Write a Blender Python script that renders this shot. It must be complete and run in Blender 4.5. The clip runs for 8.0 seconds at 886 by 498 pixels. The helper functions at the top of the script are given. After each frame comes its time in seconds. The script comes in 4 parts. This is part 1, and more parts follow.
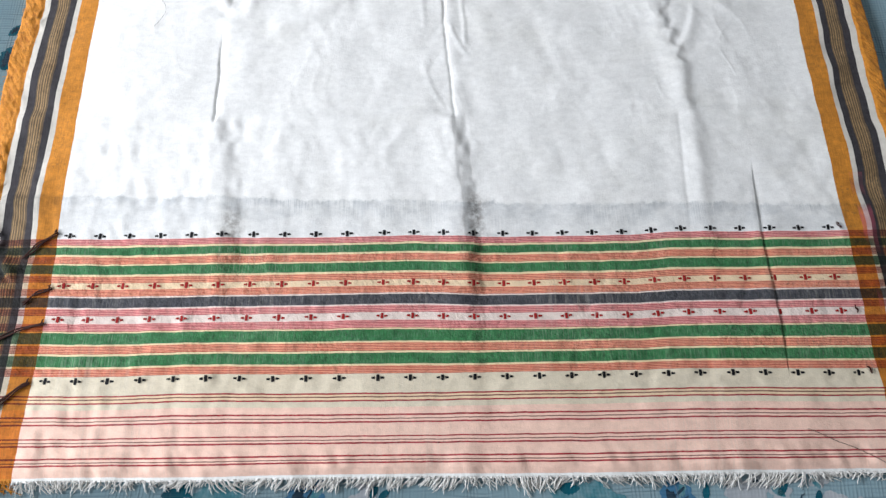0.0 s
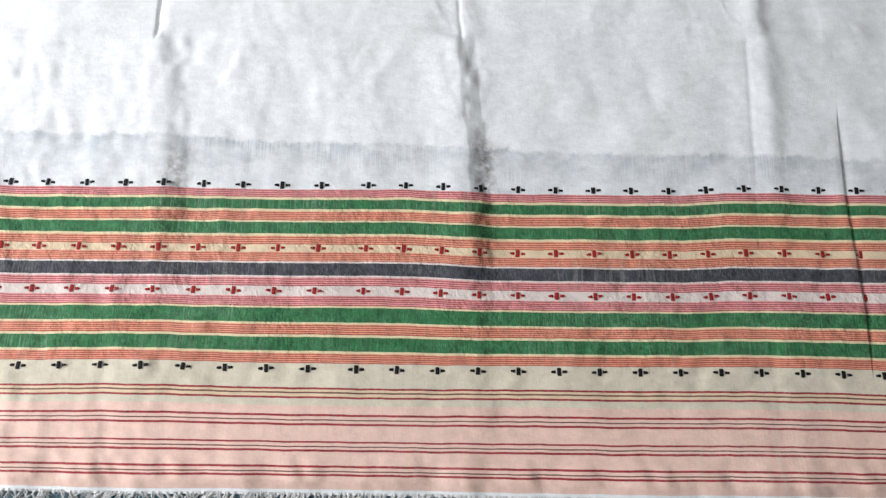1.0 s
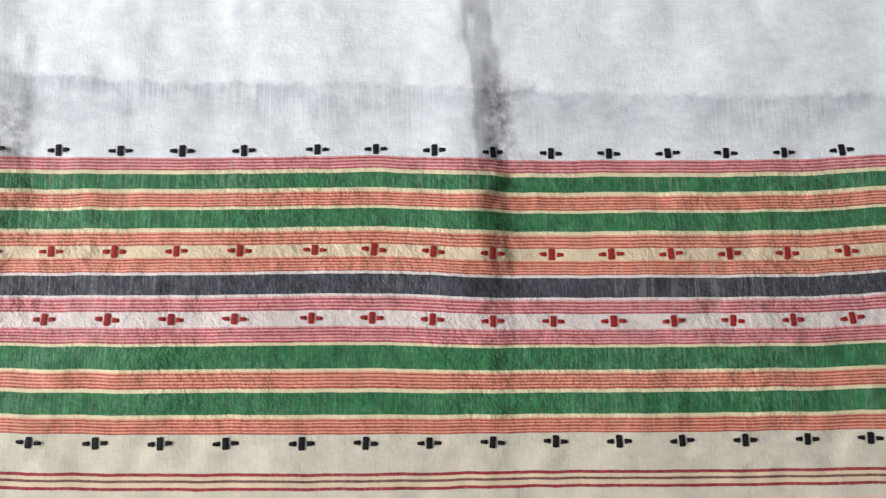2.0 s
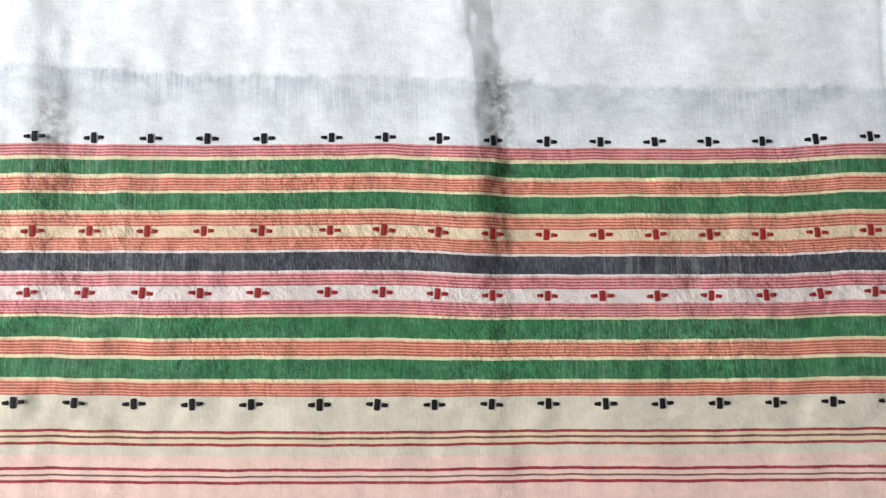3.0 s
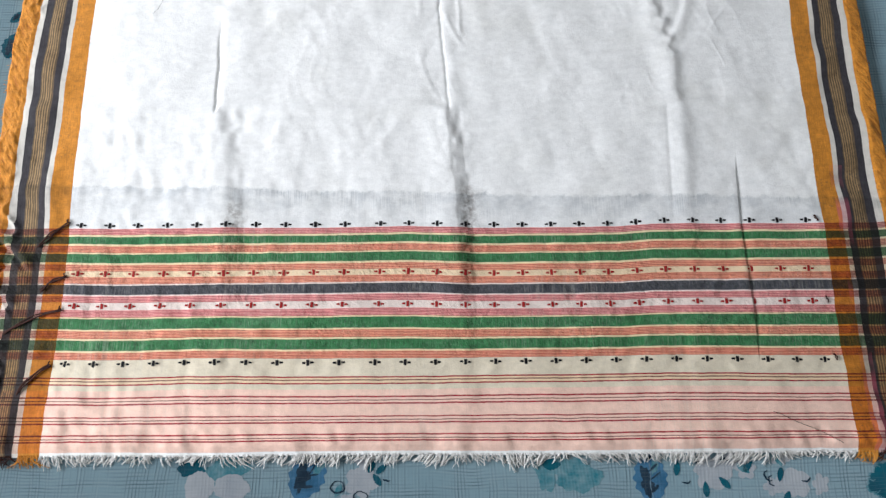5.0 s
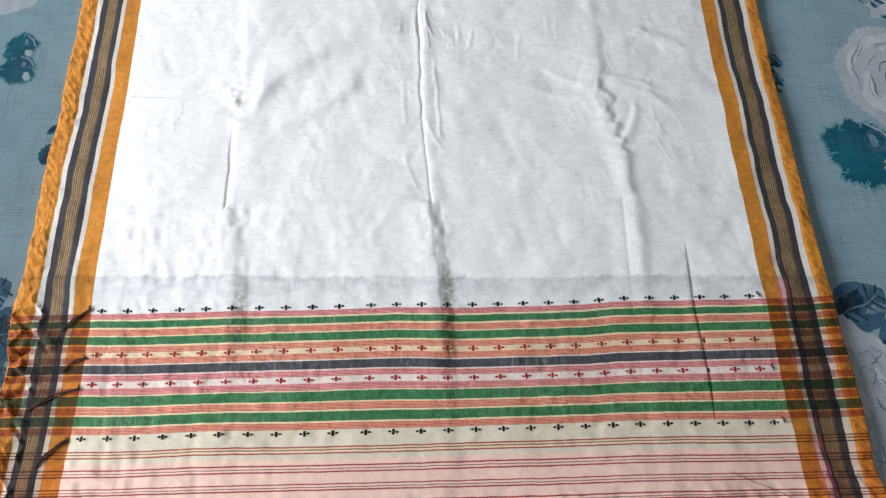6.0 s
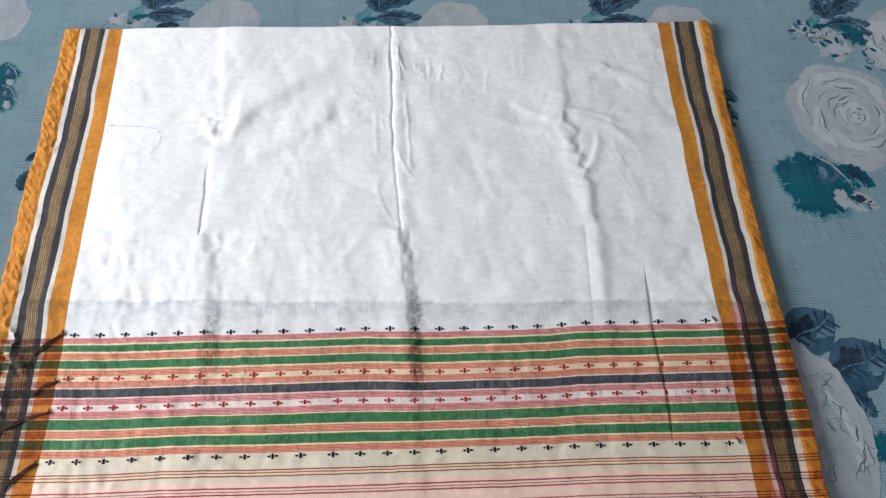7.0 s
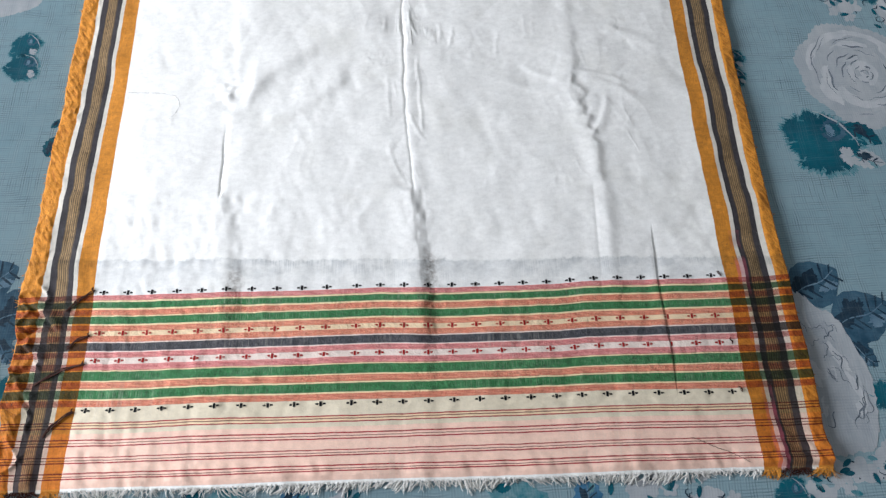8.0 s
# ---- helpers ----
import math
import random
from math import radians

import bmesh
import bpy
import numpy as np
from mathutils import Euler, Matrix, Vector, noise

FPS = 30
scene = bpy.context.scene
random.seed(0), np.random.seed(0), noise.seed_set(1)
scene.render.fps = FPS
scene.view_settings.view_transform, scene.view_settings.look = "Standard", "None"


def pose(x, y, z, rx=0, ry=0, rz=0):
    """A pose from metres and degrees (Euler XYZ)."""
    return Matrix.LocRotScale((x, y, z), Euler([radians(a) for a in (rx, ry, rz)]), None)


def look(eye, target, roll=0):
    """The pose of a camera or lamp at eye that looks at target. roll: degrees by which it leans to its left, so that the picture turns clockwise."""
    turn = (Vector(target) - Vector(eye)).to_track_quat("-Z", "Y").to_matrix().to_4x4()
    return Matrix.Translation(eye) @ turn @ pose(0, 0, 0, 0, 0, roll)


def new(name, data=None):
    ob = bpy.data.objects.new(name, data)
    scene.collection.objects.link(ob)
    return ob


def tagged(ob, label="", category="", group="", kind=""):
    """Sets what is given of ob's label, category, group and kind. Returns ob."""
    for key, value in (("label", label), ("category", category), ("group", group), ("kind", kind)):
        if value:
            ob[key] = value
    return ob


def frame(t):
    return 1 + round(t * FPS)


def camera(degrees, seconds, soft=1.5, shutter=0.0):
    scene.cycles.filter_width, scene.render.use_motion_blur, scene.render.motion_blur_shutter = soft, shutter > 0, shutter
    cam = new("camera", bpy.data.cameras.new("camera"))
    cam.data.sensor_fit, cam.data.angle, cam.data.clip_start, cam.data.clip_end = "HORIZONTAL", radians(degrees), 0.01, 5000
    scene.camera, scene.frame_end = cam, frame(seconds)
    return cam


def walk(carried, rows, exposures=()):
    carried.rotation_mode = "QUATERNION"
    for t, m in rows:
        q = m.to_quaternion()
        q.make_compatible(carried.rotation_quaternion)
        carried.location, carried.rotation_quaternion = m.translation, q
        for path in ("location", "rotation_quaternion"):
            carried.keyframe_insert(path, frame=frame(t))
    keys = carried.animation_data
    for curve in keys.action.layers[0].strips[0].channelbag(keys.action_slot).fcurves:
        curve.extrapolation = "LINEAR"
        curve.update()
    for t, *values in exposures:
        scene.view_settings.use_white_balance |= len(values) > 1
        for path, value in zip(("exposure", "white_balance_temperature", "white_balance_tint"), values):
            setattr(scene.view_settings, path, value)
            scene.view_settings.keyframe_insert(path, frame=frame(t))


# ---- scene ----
cam = camera(70.4, 8.0, 1.4)
PATH = [
    (0, (0.027, 0.207, 1.079), (0.029, 0.86, -0.811), -1.1),
    (0.2, (0.029, 0.208, 1.066), (0.044, 0.869, -0.821), 0.3),
    (0.5, (0.03, 0.214, 1.044), (0.034, 0.81, -0.865), -0.2),
    (0.7, (0.033, 0.219, 1.017), (0.055, 0.788, -0.9), 1.5),
    (1, (0.03, 0.257, 0.974), (0.022, 0.729, -0.969), -0.8),
    (1.2, (0.035, 0.272, 0.947), (0.0, 0.737, -0.998), -3.6),
    (1.5, (0.032, 0.299, 0.899), (0.034, 0.707, -1.059), -0.2),
    (1.7, (0.033, 0.308, 0.869), (0.040, 0.707, -1.092), 0.5),
    (2, (0.030, 0.317, 0.826), (0.042, 0.625, -1.151), 1.5),
    (2.2, (0.029, 0.318, 0.810), (0.037, 0.564, -1.176), 1.3),
    (3.3, (0.029, 0.310, 0.888), (0.033, 0.544, -1.100), 0.4),
    (3.5, (0.034, 0.298, 0.916), (0.039, 0.583, -1.065), 0.3),
    (3.8, (0.037, 0.287, 0.955), (0.036, 0.635, -1.016), -1.0),
    (4, (0.035, 0.282, 0.981), (0.040, 0.641, -0.987), -0.0),
    (4.2, (0.033, 0.271, 1.008), (0.031, 0.654, -0.956), -1.3),
    (5.3, (0.04, 0.231, 1.15), (0.033, 0.828, -0.759), -1.7),
    (5.5, (0.044, 0.228, 1.166), (0.045, 0.903, -0.717), -1.8),
    (5.8, (0.047, 0.229, 1.18), (0.061, 0.912, -0.7), -0.9),
    (6, (0.048, 0.216, 1.186), (0.062, 0.951, -0.674), -0.9),
    (6.2, (0.055, 0.222, 1.196), (0.065, 0.94, -0.671), -1.0),
    (6.3, (0.057, 0.209, 1.199), (0.073, 0.974, -0.649), -1.0),
    (6.5, (0.062, 0.218, 1.21), (0.085, 1.004, -0.629), -0.8),
    (6.7, (0.068, 0.213, 1.212), (0.118, 1.066, -0.596), 0.8),
    (6.8, (0.067, 0.216, 1.214), (0.126, 1.048, -0.604), 2.0),
    (7, (0.067, 0.208, 1.207), (0.129, 1.015, -0.623), 2.3),
    (7.3, (0.069, 0.196, 1.208), (0.092, 1.001, -0.623), -0.7),
    (7.5, (0.068, 0.193, 1.212), (0.094, 0.965, -0.632), -0.3),
    (7.8, (0.066, 0.187, 1.218), (0.104, 0.94, -0.635), 0.8),
    (8, (0.066, 0.18, 1.22), (0.087, 0.92, -0.638), -0.7),
]
EXPOSURES = [(0.0, 0.02), (1.0, -0.06), (2.0, -0.05), (3.3, 0.08), (4.1, 0.0), (5.5, -0.02), (6.7, -0.10), (7.3, -0.04), (8.0, 0.0)]
walk(cam, [(t, look(eye, target, roll)) for t, eye, target, roll in PATH], EXPOSURES)

# ---- world and light ----
ZC = 0.55            # height of the cloth's upper face
ZS = ZC - 0.0040     # height of the bed sheet

world = bpy.data.worlds.new("world")
scene.world = world
world.use_nodes = True
wn = world.node_tree.nodes
sky = wn.new("ShaderNodeTexSky")
sky.sky_type, sky.sun_disc = "NISHITA", False
sky.sun_elevation, sky.sun_rotation = radians(35), radians(250)
world.node_tree.links.new(sky.outputs[0], wn["Background"].inputs[0])
wn["Background"].inputs[1].default_value = 0.1

WIN_X, WIN_Y0, WIN_Y1, WIN_Z0, WIN_Z1 = -1.40, -0.32, 1.28, 0.85, 1.72
lamp = bpy.data.lights.new("window_daylight", "AREA")
lamp.shape, lamp.size, lamp.size_y = "RECTANGLE", 1.60, 0.87
lamp.energy, lamp.color = 53, (0.915, 0.945, 1.0)
lamp_ob = new("window_daylight", lamp)
lamp_ob.matrix_world = pose(WIN_X - 0.01, (WIN_Y0 + WIN_Y1) / 2, (WIN_Z0 + WIN_Z1) / 2, 90, 0, -90)


# ---- materials ----
class Net:
    """A small wrapper to write node materials in one line a node."""

    def __init__(self, name, rough=0.8):
        self.mat = bpy.data.materials.new(name)
        self.mat.use_nodes = True
        self.t = self.mat.node_tree
        self.out = self.t.nodes["Principled BSDF"]
        self.out.inputs["Roughness"].default_value = rough
        self.out.inputs["Specular IOR Level"].default_value = 0.25

    def put(self, socket, value):
        if isinstance(value, bpy.types.NodeSocket):
            self.t.links.new(value, socket)
        elif value is not None:
            socket.default_value = value

    def math(self, op, a, b=None, c=None, clamp=False):
        n = self.t.nodes.new("ShaderNodeMath")
        n.operation, n.use_clamp = op, clamp
        for i, v in enumerate((a, b, c)):
            self.put(n.inputs[i], v)
        return n.outputs[0]

    def mix(self, fac, a, b, blend="MIX"):
        n = self.t.nodes.new("ShaderNodeMix")
        n.data_type, n.blend_type = "RGBA", blend
        self.put(n.inputs[0], fac)
        self.put(n.inputs[6], a)
        self.put(n.inputs[7], b)
        return n.outputs[2]

    def noise(self, vec, scale, detail=2.0, rough=0.5):
        n = self.t.nodes.new("ShaderNodeTexNoise")
        n.inputs["Scale"].default_value, n.inputs["Detail"].default_value = scale, detail
        n.inputs["Roughness"].default_value = rough
        self.put(n.inputs["Vector"], vec)
        return n.outputs["Fac"]

    def scaled(self, vec, sx, sy, sz=1.0):
        n = self.t.nodes.new("ShaderNodeVectorMath")
        n.operation = "MULTIPLY"
        self.put(n.inputs[0], vec)
        n.inputs[1].default_value = (sx, sy, sz)
        return n.outputs[0]

    def spread(self, x, lo, hi, a=0.0, b=1.0):
        n = self.t.nodes.new("ShaderNodeMapRange")
        self.put(n.inputs[0], x)
        for i, v in enumerate((lo, hi, a, b)):
            n.inputs[i + 1].default_value = v
        return n.outputs[0]

    def ramp(self, x, stops, kind="CONSTANT"):
        n = self.t.nodes.new("ShaderNodeValToRGB")
        n.color_ramp.interpolation = kind
        e = n.color_ramp.elements
        while len(e) < len(stops):
            e.new(0.5)
        for el, (p, col) in zip(e, stops):
            el.position, el.color = p, (*col, 1)
        self.put(n.inputs[0], x)
        return n.outputs[0]

    def uv(self, name):
        n = self.t.nodes.new("ShaderNodeUVMap")
        n.uv_map = name
        return n.outputs[0]

    def skew(self, vec, k):
        """The vector with k times its second part added to the first."""
        x, y, z = self.split(vec)
        n = self.t.nodes.new("ShaderNodeCombineXYZ")
        self.put(n.inputs[0], self.math("MULTIPLY_ADD", y, k, x))
        self.put(n.inputs[1], y)
        return n.outputs[0]

    def place(self):
        return self.t.nodes.new("ShaderNodeTexCoord").outputs["Object"]

    def split(self, vec):
        n = self.t.nodes.new("ShaderNodeSeparateXYZ")
        self.put(n.inputs[0], vec)
        return n.outputs

    def bump(self, height, strength, distance):
        n = self.t.nodes.new("ShaderNodeBump")
        n.inputs["Strength"].default_value, n.inputs["Distance"].default_value = strength, distance
        self.put(n.inputs["Height"], height)
        self.t.links.new(n.outputs[0], self.out.inputs["Normal"])

    def colour(self, value):
        self.put(self.out.inputs["Base Color"], value)
        return self.mat


# thread colours, linear
DYE = {
    "W": (0.85, 0.85, 0.84), "U": (1.0, 1.0, 1.0), "w": (0.78, 0.66, 0.60), "c": (0.78, 0.65, 0.40), "I": (0.78, 0.60, 0.40),
    "G": (0.030, 0.165, 0.055), "N": (0.052, 0.053, 0.064), "B": (0.70, 0.62, 0.48), "K": (0.85, 0.580, 0.475),
    "r": (0.36, 0.030, 0.040), "k": (0.22, 0.085, 0.070), "p": (0.77, 0.350, 0.330), "q": (0.44, 0.072, 0.080),
    "s": (0.80, 0.350, 0.220), "t": (0.46, 0.080, 0.052),
    "O": (0.66, 0.255, 0.030), "n": (0.044, 0.039, 0.046), "g": (0.42, 0.27, 0.125), "d": (0.150, 0.102, 0.060), "y": (0.70, 0.66, 0.60),
}
# weft bands of the end panel from the field down to the fringe: colour and lower edge in millimetres
WEFT = ("W403.1 P397.1 c395.1 G388.1 c386.4 S379.8 c378.4 G370.1 c368.4 S362.3 I356.8 S350.3 w349.0 N340.2 w339.0 "
        "P332.9 w326.2 P319.3 c318.0 G308.2 c307.0 S300.0 c298.3 G289.0 c287.7 S281.0 B265.4 r264.1 I262.5 k261.6 I259.6 r258.3 "
        "B254.0 K248.4 r247.1 K245.0 k244.1 K242.6 r241.3 K231.4 r230.1 K228.3 k227.4 K226.0 r224.7 K216.2 r214.9 K213.0 k212.1 K211.0 r209.7 K201.2 W180.0")
# warp bands: colour and right-hand edge in millimetres
# the last dark millimetre paints in the shadow along the cloth's right edge
WARP = ("O-380.0 y-374.0 n-366.5 d-365.2 g-364.4 d-362.8 g-362.0 d-360.4 g-359.5 d-358.0 g-357.2 d-355.6 g-354.7 d-352.6 n-346.0 y-341.0 O-322.0 U391.0 O408.5 y413.0 n419.0 "
        "d420.2 g421.0 d422.4 g423.2 d424.7 g425.6 d427.0 g427.8 d429.2 g430.1 d432.6 n439.0 y444.8 O459.8 d480.0")


def read_bands(text):
    return [(b[0], float(b[1:]) / 1000) for b in text.split()]


def weft_stops():
    """Bands from the bottom up as (start, colour), the pink and salmon ones split into fine lines."""
    out, top = [], 0.9
    for key, low in read_bands(WEFT):
        if key in "PS":
            light, dark = ("p", "q") if key == "P" else ("s", "t")
            n = max(4, round((top - low) / 0.00140))
            for i in range(n):
                a = top - (top - low) * i / n
                b = top - (top - low) * (i + 1) / n
                m = a + (b - a) * 0.5
                out += [(m, light), (b, dark)]
        else:
            out.append((low, key))
        top = low
    out.reverse()
    return out


def warp_stops():
    out, left = [], -0.42
    for key, right in read_bands(WARP):
        out.append((left, key))
        left = right
    return out


def banded(net, x, stops):
    """A chain of short ramps over the coordinate x, each fine enough for bands of half a millimetre."""
    result, i = None, 0
    while i < len(stops):
        a, k = stops[i][0], i + 1
        while k < len(stops) and k - i < 30 and stops[k][0] - a < 0.07:
            k += 1
        chunk = stops[i:k]
        span = chunk[-1][0] - a + 0.002
        piece = net.ramp(net.spread(x, a, a + span), [((p - a) / span, DYE[key]) for p, key in chunk])
        result = piece if result is None else net.mix(net.math("GREATER_THAN", x, a), result, piece)
        i = k
    return result


def cotton_material():
    net = Net("handloom_cotton", 0.85)
    uv = net.uv("weave")
    u, v, _ = net.split(uv)
    # uneven weft: threads wander a little
    wander = net.math("MULTIPLY", net.math("SUBTRACT", net.noise(net.scaled(uv, 60, 14), 1.0, 2), 0.5), 0.0012)
    fuzz = net.math("MULTIPLY", net.math("SUBTRACT", net.noise(net.scaled(uv, 1500, 420), 1.0, 2), 0.5), 0.0005)
    vv = net.math("ADD", net.math("ADD", v, wander), fuzz)
    fray = net.math("MULTIPLY", net.math("SUBTRACT", net.noise(net.scaled(uv, 300, 2200), 1.0, 1), 0.5), 0.0007)
    uu = net.math("ADD", u, fray)
    weft = banded(net, vv, weft_stops())
    warp = banded(net, uu, warp_stops())
    # the greyer strip over the end panel, where the turned-in layer shows through
    ragged = net.math("MULTIPLY", net.math("SUBTRACT", net.noise(net.scaled(uv, 75, 60), 1.0, 4, 0.65), 0.5), 0.013)
    edge = net.math("ADD", net.math("MULTIPLY_ADD", u, 0.024, v), ragged)
    strip = net.math("MULTIPLY", net.spread(edge, 0.4392, 0.4366), net.math("GREATER_THAN", v, 0.4031))
    deep = net.spread(net.math("SUBTRACT", edge, ragged), 0.412, 0.436, 0.34, 1.0)
    lines = net.spread(net.noise(net.scaled(uv, 900, 26), 1.0, 1), 0.38, 0.62, 0.55, 1.25)
    lined = net.spread(net.noise(net.scaled(uv, 16, 22), 1.0, 2), 0.46, 0.60, 0.0, 1.0)
    lines = net.math("MULTIPLY_ADD", net.math("SUBTRACT", lines, 0.9), lined, 0.9)
    patch = net.spread(net.noise(net.scaled(uv, 48, 70), 1.0, 5, 0.62), 0.36, 0.62, 0.30, 1.0)
    weft = net.mix(net.math("MULTIPLY", net.math("MULTIPLY", strip, deep), net.math("MULTIPLY", patch, lines, clamp=True)), weft, (0.515, 0.535, 0.550, 1))
    # in the dense border the weft shows less of its own hue
    sides = net.math("MAXIMUM", net.math("LESS_THAN", u, -0.322), net.math("GREATER_THAN", u, 0.391))
    dull = net.t.nodes.new("ShaderNodeRGBToBW")
    net.put(dull.inputs[0], weft)
    weft = net.mix(net.math("MULTIPLY", sides, 0.30), weft, dull.outputs[0])
    dense = net.math("MULTIPLY", sides, net.spread(dull.outputs[0], 0.60, 0.40, 0.0, 0.26))
    weft = net.mix(dense, weft, (0.05, 0.03, 0.02, 1))
    col = net.mix(1.0, weft, warp, "MULTIPLY")
    # darker and paler threads along the warp and the weft
    a = net.noise(net.scaled(uv, 1100, 90), 1.0, 3, 0.65)
    b = net.noise(net.scaled(uv, 110, 1500), 1.0, 2, 0.6)
    streak = net.math("ADD", net.spread(a, 0.3, 0.7, 0.66, 1.26), net.spread(b, 0.3, 0.7, -0.10, 0.10))
    tone = net.t.nodes.new("ShaderNodeRGBToBW")
    net.put(tone.inputs[0], col)
    calm = net.spread(tone.outputs[0], 0.10, 0.55, 0.0, 1.0)
    streak = net.math("MULTIPLY_ADD", net.math("SUBTRACT", streak, 1.0), net.math("MULTIPLY_ADD", calm, -0.88, 1.0), 1.0)
    # pale warp threads that show between the dark weft
    fleck = net.spread(net.noise(net.scaled(uv, 1500, 260), 1.0, 2, 0.6), 0.46, 0.74, 0.0, 0.24)
    worn = net.spread(net.noise(net.scaled(uv, 28, 40), 1.0, 3), 0.35, 0.65, 0.25, 1.0)
    fleck = net.math("MULTIPLY", net.math("MULTIPLY", fleck, worn), net.math("SUBTRACT", 1.0, calm))
    col = net.mix(fleck, col, net.mix(1.0, warp, (0.50, 0.52, 0.50, 1), "MULTIPLY"))
    # rows of pale warp threads where the weft has worn, over the coloured bands
    slack = net.spread(net.noise(net.scaled(uv, 780, 16), 1.0, 1), 0.48, 0.64, 0.0, 0.17)
    thin = net.spread(net.noise(net.scaled(uv, 9, 7), 1.0, 2), 0.44, 0.62, 0.12, 1.0)
    slack = net.math("MULTIPLY", net.math("MULTIPLY", slack, thin), net.math("LESS_THAN", v, 0.4031))
    col = net.mix(slack, col, net.mix(1.0, warp, (0.60, 0.57, 0.50, 1), "MULTIPLY"))
    mottle = net.spread(net.noise(net.scaled(uv, 120, 170), 1.0, 5, 0.7), 0.30, 0.70, -0.30, 0.30)
    streak = net.math("MULTIPLY_ADD", mottle, net.math("MULTIPLY_ADD", calm, -0.70, 1.0), streak)
    grey = net.t.nodes.new("ShaderNodeCombineColor")
    for i in range(3):
        net.put(grey.inputs[i], streak)
    col = net.mix(1.0, col, grey.outputs[0], "MULTIPLY")
    # small dark slubs and faint stains of use
    slub = net.spread(net.noise(net.scaled(uv, 420, 380), 1.0, 2), 0.58, 0.70, 0.0, 0.75)
    slub = net.math("MULTIPLY", net.math("MULTIPLY", slub, net.spread(net.noise(net.scaled(uv, 11, 13), 1.0, 2), 0.42, 0.58, 0.15, 1.0)), net.math("SUBTRACT", 1.0, calm))
    col = net.mix(slub, col, (0.03, 0.04, 0.035, 1))
    stain = net.spread(net.noise(net.scaled(uv, 9, 9), 1.0, 5, 0.6), 0.52, 0.75, 0.0, 0.22)
    col = net.mix(stain, col, (0.62, 0.60, 0.50, 1), "MULTIPLY")
    # smudges on the fold lines, the creases' shadow painted in with them
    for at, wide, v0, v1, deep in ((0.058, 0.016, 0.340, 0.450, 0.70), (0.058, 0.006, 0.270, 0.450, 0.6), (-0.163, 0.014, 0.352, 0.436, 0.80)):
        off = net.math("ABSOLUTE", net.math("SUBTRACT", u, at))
        soil_and_shade = net.math("MULTIPLY", net.spread(off, wide, wide * 0.15), net.math("MULTIPLY", net.spread(v, v0, v0 + 0.02), net.spread(v, v1, v1 - 0.015)))
        soil_and_shade = net.math("MULTIPLY", soil_and_shade, net.spread(net.noise(net.scaled(uv, 170, 150), 1.0, 4, 0.65), 0.40, 0.64, 0.0, deep))
        col = net.mix(soil_and_shade, col, (0.34, 0.31, 0.29, 1), "MULTIPLY")
    rouge = net.spread(net.noise(net.scaled(uv, 20, 20), 1.0, 2), 0.44, 0.62, 0.0, 0.45)
    rouge = net.math("MULTIPLY", rouge, net.math("MULTIPLY", net.math("GREATER_THAN", u, 0.405), net.math("MULTIPLY", net.math("LESS_THAN", u, 0.417), net.math("LESS_THAN", v, 0.46))))
    col = net.mix(rouge, col, (0.62, 0.10, 0.16, 1))
    # the outer border's frayed threads, wrinkle shade painted brown between the puckers
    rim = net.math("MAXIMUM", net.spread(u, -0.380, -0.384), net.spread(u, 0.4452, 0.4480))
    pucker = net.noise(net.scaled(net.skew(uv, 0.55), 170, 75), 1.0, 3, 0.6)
    pucker_shade = net.math("MULTIPLY", rim, net.spread(pucker, 0.46, 0.34, 0.0, 0.62))
    col = net.mix(pucker_shade, col, net.mix(1.0, col, (0.50, 0.36, 0.26, 1), "MULTIPLY"))
    # thread relief
    rel = net.math("ADD", net.noise(net.scaled(uv, 1300, 260), 1.0, 2), net.noise(net.scaled(uv, 260, 1300), 1.0, 2))
    rel = net.math("ADD", rel, net.noise(uv, 420, 3))
    # crinkles of the coloured end, where the coarser weft has shrunk
    crinkle = net.noise(net.scaled(net.skew(uv, 0.3), 170, 190), 1.0, 3, 0.66)
    where = net.math("MULTIPLY", net.spread(v, 0.410, 0.396), net.spread(v, 0.276, 0.292, 0.16, 1.0))
    where = net.math("MULTIPLY", where, net.spread(net.noise(net.scaled(uv, 14, 18), 1.0, 3), 0.38, 0.60, 2.5, 9.0))
    rel = net.math("MULTIPLY_ADD", crinkle, where, net.math("MULTIPLY", rel, 0.5))
    rel = net.math("ADD", rel, net.math("MULTIPLY", net.math("MULTIPLY", rim, pucker), 9.0))
    net.bump(rel, 0.45, 0.0005)
    net.out.inputs["Sheen Weight"].default_value = 0.08
    return net.colour(col)


def thread_material(name, colour, vary=0.3):
    net = Net(name, 0.8)
    n = net.noise(net.place(), 900, 3)
    dark = tuple(c * (1 - vary) for c in colour)
    net.bump(n, 0.5, 0.0004)
    return net.colour(net.mix(n, (*dark, 1), (*colour, 1)))


def linen_lines(net, p):
    """Fine slubbed threads both ways, some dark and some pale, as printed on the sheet."""
    x, y, _ = net.split(p)
    drift = net.math("MULTIPLY", net.noise(p, 14, 2), 0.010)

    def threads(q, mask):
        wave = net.math("SINE", net.math("MULTIPLY", net.math("ADD", q, drift), 2 * math.pi * 340))
        return net.math("MULTIPLY", wave, net.spread(mask, 0.36, 0.66, 0.10, 1.0))
    across = threads(y, net.noise(net.scaled(p, 22, 190), 1.0, 2))
    along = threads(x, net.noise(net.scaled(p, 190, 22), 1.0, 2))
    dark = net.math("MAXIMUM", net.spread(across, 0.20, 0.95), net.spread(along, 0.20, 0.95))
    pale = net.math("MAXIMUM", net.spread(across, -0.30, -0.95), net.spread(along, -0.30, -0.95))
    return dark, pale, net.math("ADD", across, along)


